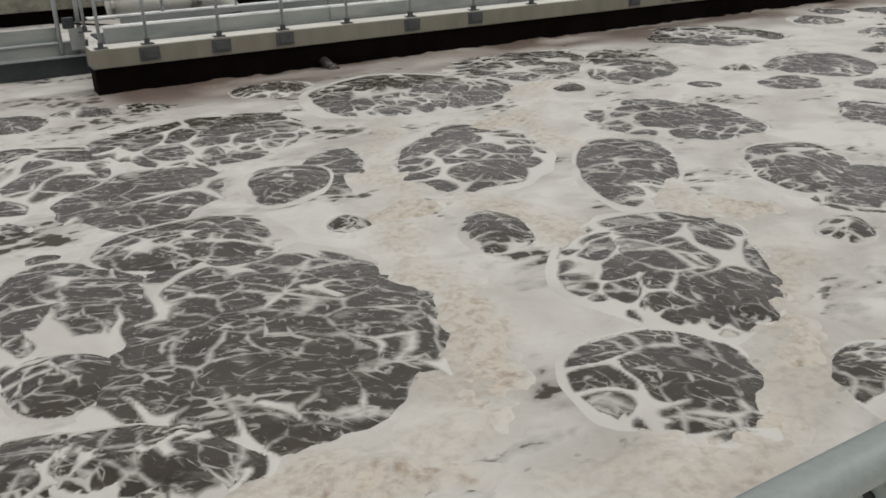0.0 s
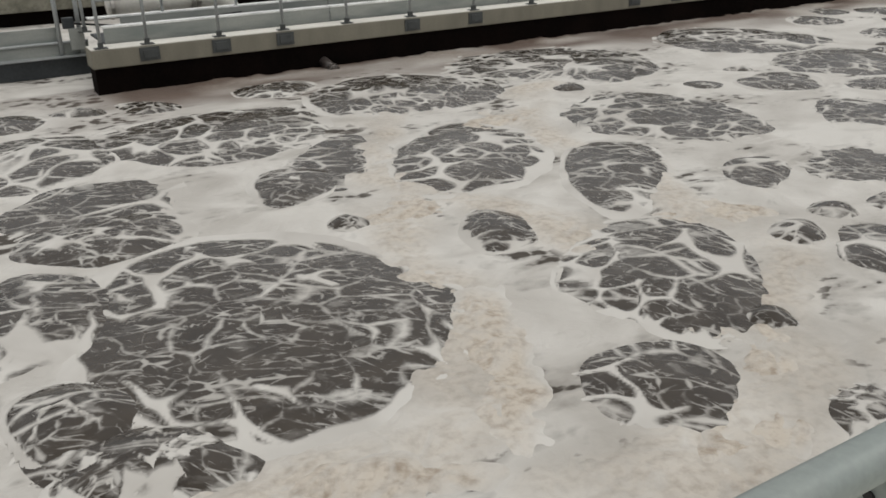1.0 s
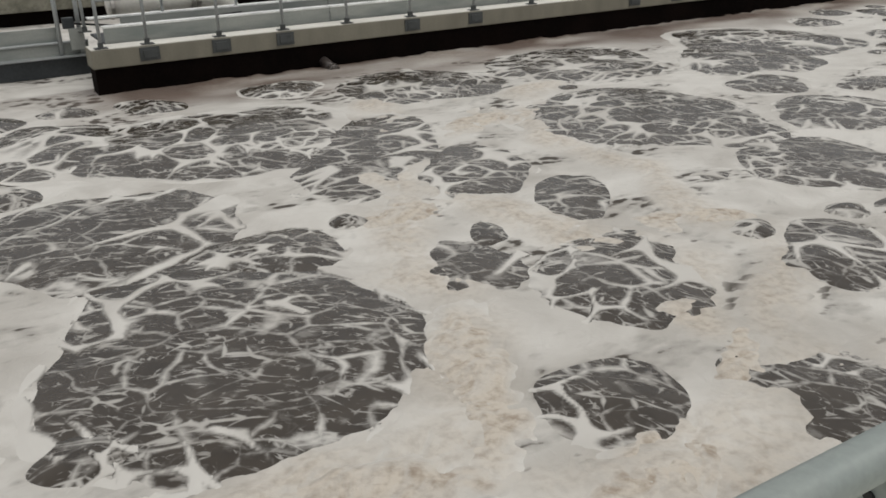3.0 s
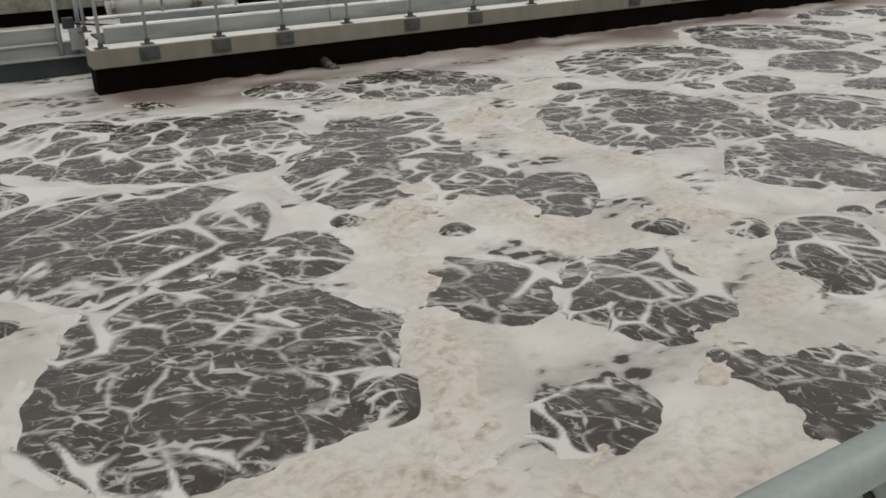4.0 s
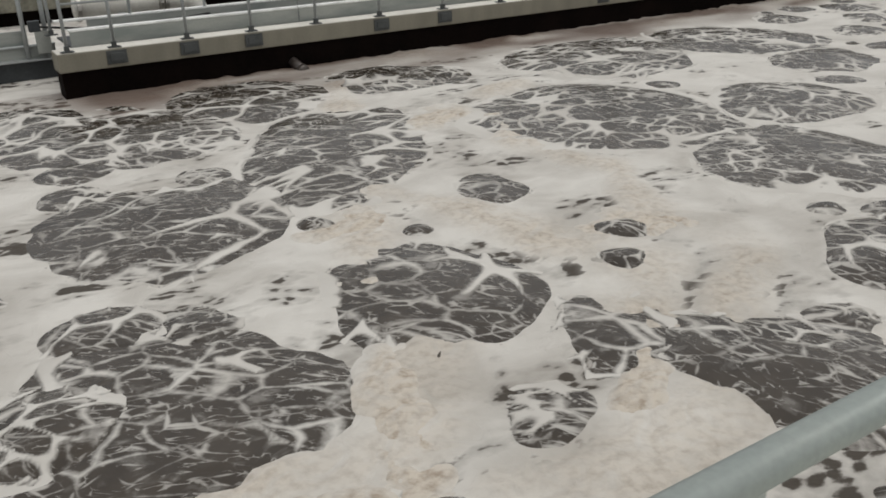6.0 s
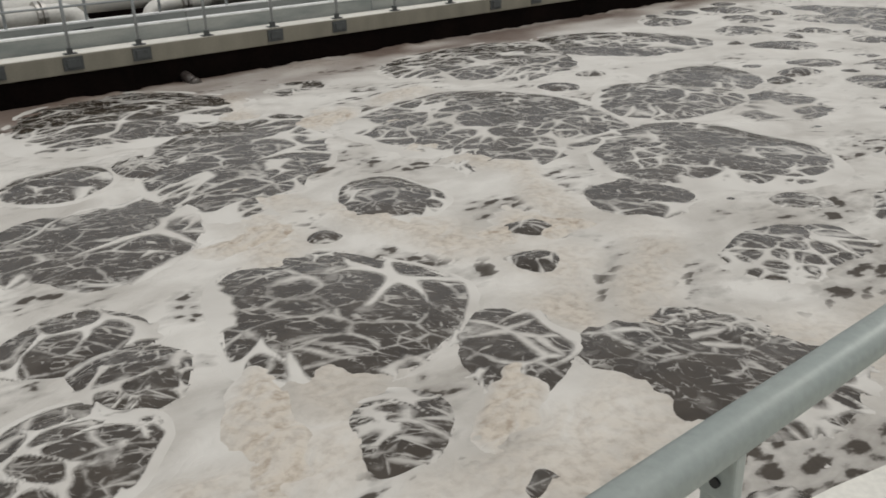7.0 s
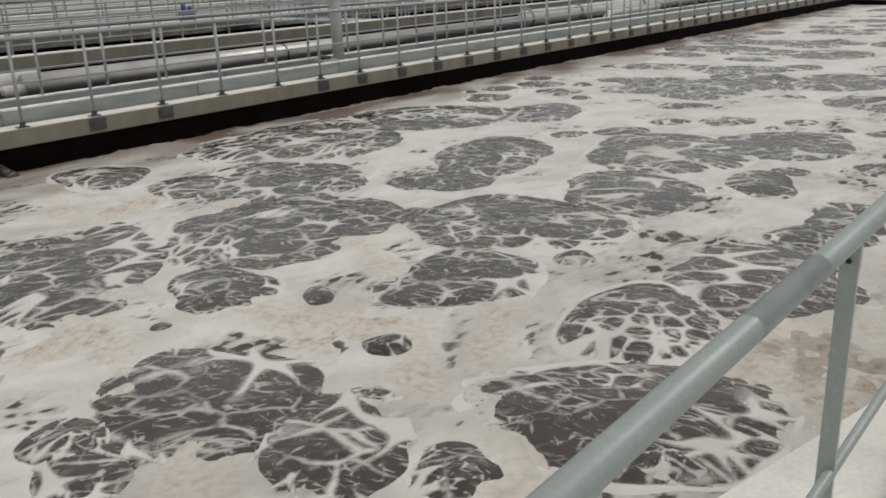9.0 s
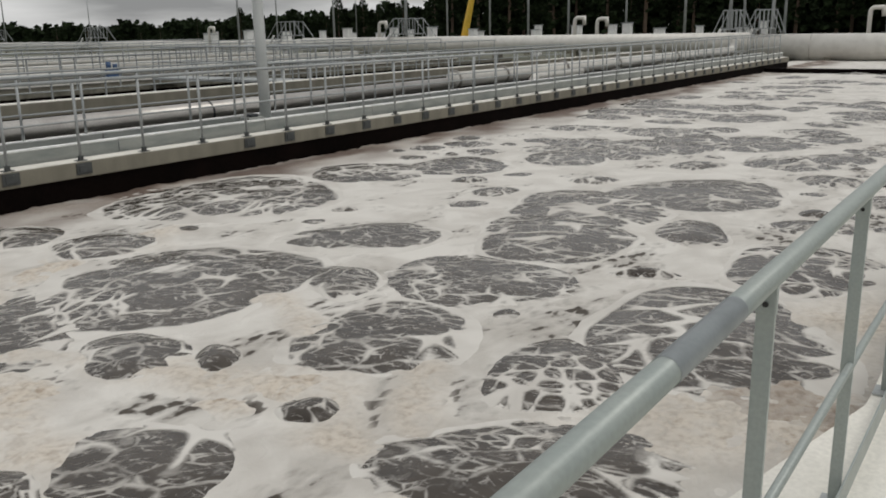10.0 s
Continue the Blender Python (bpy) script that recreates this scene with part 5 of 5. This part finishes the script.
for x in (20.55, 21.65):
    part("top_rail", piped([(x, 18.4, 1.78), (x, 27.0, 1.78)], 0.025, 8), GALV, foot_bridge)
    part("mid_rail", piped([(x, 18.4, 1.25), (x, 27.0, 1.25)], 0.02, 8), GALV, foot_bridge)
    for k in range(11):
        part("post", piped([(x, 18.4 + 0.8 * k, 0.7), (x, 18.4 + 0.8 * k, 1.78)], 0.022, 8), GALV, foot_bridge)

# big pipes across the end of the basins
cross = thing("supply_pipe", "very wide pale steel pipe across the basin's end", "pipe")
part("run", piped([(56.2, 15.6, 0.78), (55.6, -10, 0.78)], 0.78, 28), WHITE_PIPE, cross, smooth=True)
for y in (12.0, 7.0, 2.0, -4):
    part("band", piped([(56.2 - (15.6 - y) * 0.0234, y + 0.03, 0.78), (56.2 - (15.6 - y) * 0.0234, y - 0.03, 0.78)], 0.79, 28), STEEL_PIPE, cross)
    part("saddle", boxed(55.6, y - 1.2, -0.6, 56.3, y - 0.8, 0.2), CONCRETE, cross)
cross2 = thing("supply_pipe", "very wide pale steel pipe beyond the other basins", "pipe")
part("run", piped([(53.5, 15.0, 1.15), (53.5, 50.5, 1.12)], 0.55, 24), WHITE_PIPE, cross2, smooth=True)
part("run", piped([(60, 48, 1.0), (60, 110, 1.0)], 0.5, 20), WHITE_PIPE, cross2, smooth=True)
for y in (20, 26, 32, 38, 44):
    part("saddle", boxed(53.1, y, 0.1, 53.9, y + 0.4, 0.75), CONCRETE, cross2)


def stair(x, y, s=1.0):
    ob = thing("crossover_stair", "galvanised crossover stair and railed platform over a pipe", "stair", (x, y, 0.1), "crossover stairs")
    part("platform", boxed(-0.6, -1.0 * s, 1.75, 0.6, 1.0 * s, 1.82), GALV, ob)
    for side in (-0.55, 0.55):
        part("stringer", piped([(side - 0.4, 2.4 * s, 0.0), (side - 0.4, 1.0 * s, 1.8)], 0.09, 6), WHITE_BOX, ob)
        for k in range(5):
            part("post", piped([(side, -1.0 * s + 0.5 * s * k, 1.8), (side, -1.0 * s + 0.5 * s * k, 2.9)], 0.03, 6), GALV, ob)
        part("top_rail", piped([(side, 2.2 * s, 1.5), (side, 1.0 * s, 2.9), (side, -1.0 * s, 2.9), (side, -2.2 * s, 1.5)], 0.03, 6), GALV, ob)
        part("leg", piped([(side, -0.9 * s, 0), (side, -0.9 * s, 1.75)], 0.05, 6), GALV, ob)
        part("leg", piped([(side, 0.9 * s, 0), (side, 0.9 * s, 1.75)], 0.05, 6), GALV, ob)
    for k in range(7):
        part("tread", boxed(-0.95, (2.3 - 0.2 * k) * s - 0.1, 0.2 + 0.23 * k, 0.15, (2.3 - 0.2 * k) * s + 0.1, 0.23 + 0.23 * k), GALV, ob)
    return ob


for x, y, s in ((55.8, 16.6, 0.5), (56.6, 14.9, 0.5), (54, 40.3, 1.0), (55, 53.5, 1.0), (60, 88, 1.2), (62, 112, 1.2)):
    stair(x, y, s)

# thin masts in the yard
for i, (x, y, hgt, r) in enumerate(((60, 137, 11, 0.09), (62, 110, 11, 0.09), (64, 95, 8, 0.07), (58, 63, 10, 0.1), (66, 68.5, 10, 0.09), (70, 70, 10, 0.09), (60, 53, 11, 0.1), (75, 63, 12, 0.05), (56, 42, 9, 0.13), (72, 49, 11, 0.1), (75, 46, 11, 0.1), (62, 34.5, 10, 0.1), (64, 32.0, 10, 0.1), (66, 28, 9, 0.1), (68, 24, 10, 0.12), (58, 17.5, 10, 0.12), (60, 17.2, 9, 0.1), (57.8, 14.8, 7, 0.14), (60, 14.6, 9, 0.1), (70, 10, 9, 0.16))):
    m = thing("lamp_mast", "thin pale lamp mast in the distance", "mast", (x, y, 0.08), "distant lamp masts")
    part("shaft", piped([(0, 0, 0), (0, 0, hgt)], [r, r * 0.6], 8), GALV, m, smooth=True)
    part("foot", boxed(-0.25, -0.25, 0, 0.25, 0.25, 0.25), CONCRETE, m)

# pale cabinets and vents along the far pipe
rng = random.Random(9)
for i in range(26):
    y = 16 + i * 2.3 + rng.uniform(-0.8, 0.8)
    x = 58 + rng.uniform(0, 6)
    m = thing("cabinet", "pale equipment cabinet standing in the yard", "cabinet", (x, y, 0.09), "distant cabinets")
    w, hh = rng.uniform(0.2, 0.36), rng.uniform(1.8, 2.3)
    part("case", boxed(-w, -w, 0, w, w, hh, 0.03), WHITE_BOX, m)
    part("roof", boxed(-w - 0.06, -w - 0.06, hh + 0.002, w + 0.06, w + 0.06, hh + 0.06), GALV, m)
for x, y, hh in ((57, 26.3, 2.6), (57, 28.0, 2.7), (57, 45.5, 2.7), (58, 9.3, 2.9), (57, 66, 2.6)):
    m = thing("vent_pipe", "pale bent vent pipe rising behind the supply pipe", "vent", (x, y, 0.09), "vent pipes")
    part("pipe", piped(bend(bend((0, 0, 0), (0, 0, hh), (0, -0.6, hh), 0.25)[0], (0, 0, hh), (0, -0.7, hh), 0.3) + [Vector((0, -0.75, hh - 0.5))], 0.13, 12), WHITE_PIPE, m, smooth=True)

# blue pump, yellow crane, ochre building
pump = thing("pump_unit", "blue pump unit on a distant basin wall", "machine", (21.8, 31.2, 0.55))
part("body", boxed(-0.3, -0.2, 0, 0.3, 0.2, 0.35, 0.05), BLUE, pump)
part("motor", piped([(-0.14, 0, 0.35), (-0.14, 0, 0.65)], 0.1, 12), BLUE, pump, smooth=True)
part("motor", piped([(0.16, 0, 0.35), (0.16, 0, 0.55)], 0.09, 12), BLUE, pump, smooth=True)
crane = thing("mobile_crane", "yellow crane boom raised over the yard", "crane", (66, 43.3, 0.09))
part("boom", piped([(0, 0, 0.6), (0.2, -1.0, 5.2)], [0.35, 0.25], 8), YELLOW, crane)
part("chassis", boxed(-1.5, -0.6, 0.3, 1.5, 2.2, 1.2, 0.1), YELLOW, crane)
for x in (-1.1, 1.1):
    for y in (-0.3, 1.8):
        part("wheel", piped([(x - 0.15, y, 0.3), (x + 0.15, y, 0.3)], 0.3, 14), RUBBER, crane)
hut = thing("plant_building", "small ochre plant building at the yard's edge", "building", (66, 6.2, 0.09))
part("wall", boxed(-2, -7, 0, 2, 1.6, 4.6), OCHRE, hut)
part("roof", boxed(-2.2, -7.2, 4.602, 2.2, 1.8, 4.85), DARK_STEEL, hut)
part("window", boxed(-2.04, -1.5, 1.2, -1.99, 0.4, 2.6), DARK_STEEL, hut)


# ---- trees ----
def pine(hgt, wide, seed):
    """A forest tree: tapered trunk, limbs, and a crown of many small clumps."""
    rng = random.Random(seed)
    ob = thing("pine_tree", "dark green forest pine at the plant's edge", "tree", group="forest edge trees")
    bm = bmesh.new()
    tube(bm, [(0, 0, 0), (0.1, 0, hgt * 0.5), (0, 0.1, hgt * 0.97)], [0.22, 0.15, 0.03], 7)
    for k in range(7):
        z, u = hgt * rng.uniform(0.3, 0.9), rng.uniform(0, 6.28)
        d = wide * (1.05 - z / hgt)
        tube(bm, [(0, 0, z), (d * math.cos(u), d * math.sin(u), z + 0.3)], [0.06, 0.02], 5)
    part("trunk", bm, BARK, ob)
    pts, faces = [], []
    for k in range(300):
        f = rng.random() ** 0.8
        z = hgt * (0.10 + 0.92 * f)
        d = wide * (1.1 - f) ** 0.65 * (0.35 + 0.65 * rng.random() ** 0.5)
        u = rng.uniform(0, 6.28)
        c = Vector((d * math.cos(u), d * math.sin(u), z))
        s = rng.uniform(0.22, 0.52) * (0.65 + 0.5 * (1 - f))
        for q in range(3):
            a = Vector((rng.uniform(-1, 1), rng.uniform(-1, 1), rng.uniform(-0.6, 0.6))).normalized() * s
            b = Vector((rng.uniform(-1, 1), rng.uniform(-1, 1), rng.uniform(-0.6, 0.6))).normalized() * s
            i = len(pts)
            pts += [c - a, c + b, c + a, c - b]
            faces.append((i, i + 1, i + 2, i + 3))
    me = bpy.data.meshes.new("crown")
    me.from_pydata([tuple(p) for p in pts], [], faces)
    me.materials.append(LEAF)
    crown = new("crown", me)
    crown.parent = ob
    return ob


kinds = [pine(11.5, 2.9, 1), pine(10.0, 3.1, 2), pine(12.5, 2.6, 3), pine(9.0, 2.9, 4)]


def wood_top(a):
    """Height of the far woods by bearing in degrees."""
    low = 0.80 * min(1, max(0, (a - 33.6) / 1.6)) + 0.20 * min(1, max(0, (a - 36) / 16))
    return 14.0 - 9.3 * low + (1.2 if a < 33 else 0.45) * (math.sin(a * 1.9) + 0.8 * math.sin(a * 4.3 + 1) + 0.6 * math.sin(a * 11.0))


def wood_far(a):
    return 125 if a < 33 else 125 + min(45, a - 33) * 3.2


rng = random.Random(21)
pts, faces = [], []
for i in range(34000):
    a = rng.uniform(-25, 92)
    f = rng.random()
    far = wood_far(a) + rng.uniform(0, 14)
    top = wood_top(a + rng.uniform(-0.25, 0.25)) * (0.86 + 0.14 * math.sin(a * 23) * math.sin(a * 37))
    c = Vector((far * math.cos(radians(a)), far * math.sin(radians(a)), -2.2 + (top + 2) * f))
    s = rng.uniform(0.4, 0.95)
    for q in range(3):
        u = Vector((rng.uniform(-1, 1), rng.uniform(-1, 1), rng.uniform(-0.8, 0.8))).normalized() * s
        v = Vector((rng.uniform(-1, 1), rng.uniform(-1, 1), rng.uniform(-0.8, 0.8))).normalized() * s
        n = len(pts)
        pts += [c - u, c + v, c + u, c - v]
        faces.append((n, n + 1, n + 2, n + 3))
me = bpy.data.meshes.new("far_woods")
me.from_pydata([tuple(p) for p in pts], [], faces)
me.materials.append(LEAF)
tagged(new("far_woods", me), "dark green woods beyond the plant", "woods", kind="stuff")
placed = 0
for k in range(56):
    a = -10 + 84 * (k + rng.uniform(-0.45, 0.45)) / 56
    far = wood_far(a) - rng.uniform(1, 6)
    x, y = far * math.cos(radians(a)), far * math.sin(radians(a))
    src = kinds[placed] if placed < 4 else kinds[rng.randrange(4)]
    ground = 0.08 if 57.5 < x < 140 and -40 < y < 165 else -2.2
    sc = (wood_top(a) - ground) / 11.5 * rng.uniform(0.7, 1.06)
    m = pose(x, y, ground, 0, 0, rng.uniform(0, 360))
    if placed < 4:
        src.matrix_basis = m
        t = src
    else:
        t = copy_thing(src, m)
    t.scale = (sc, sc, sc)
    placed += 1


def motions():
    walk(cam, [(t, look(eye, target, roll)) for t, eye, target, roll in PATH])
    for ob, rows in BOILS + RAFTS:
        if rows[0][0] > 0:
            rows = [(0, rows[0][1]), *rows]
        if rows[-1][0] < 10:
            rows = [*rows, (10, rows[-1][1])]
        walk(ob, rows)


motions()
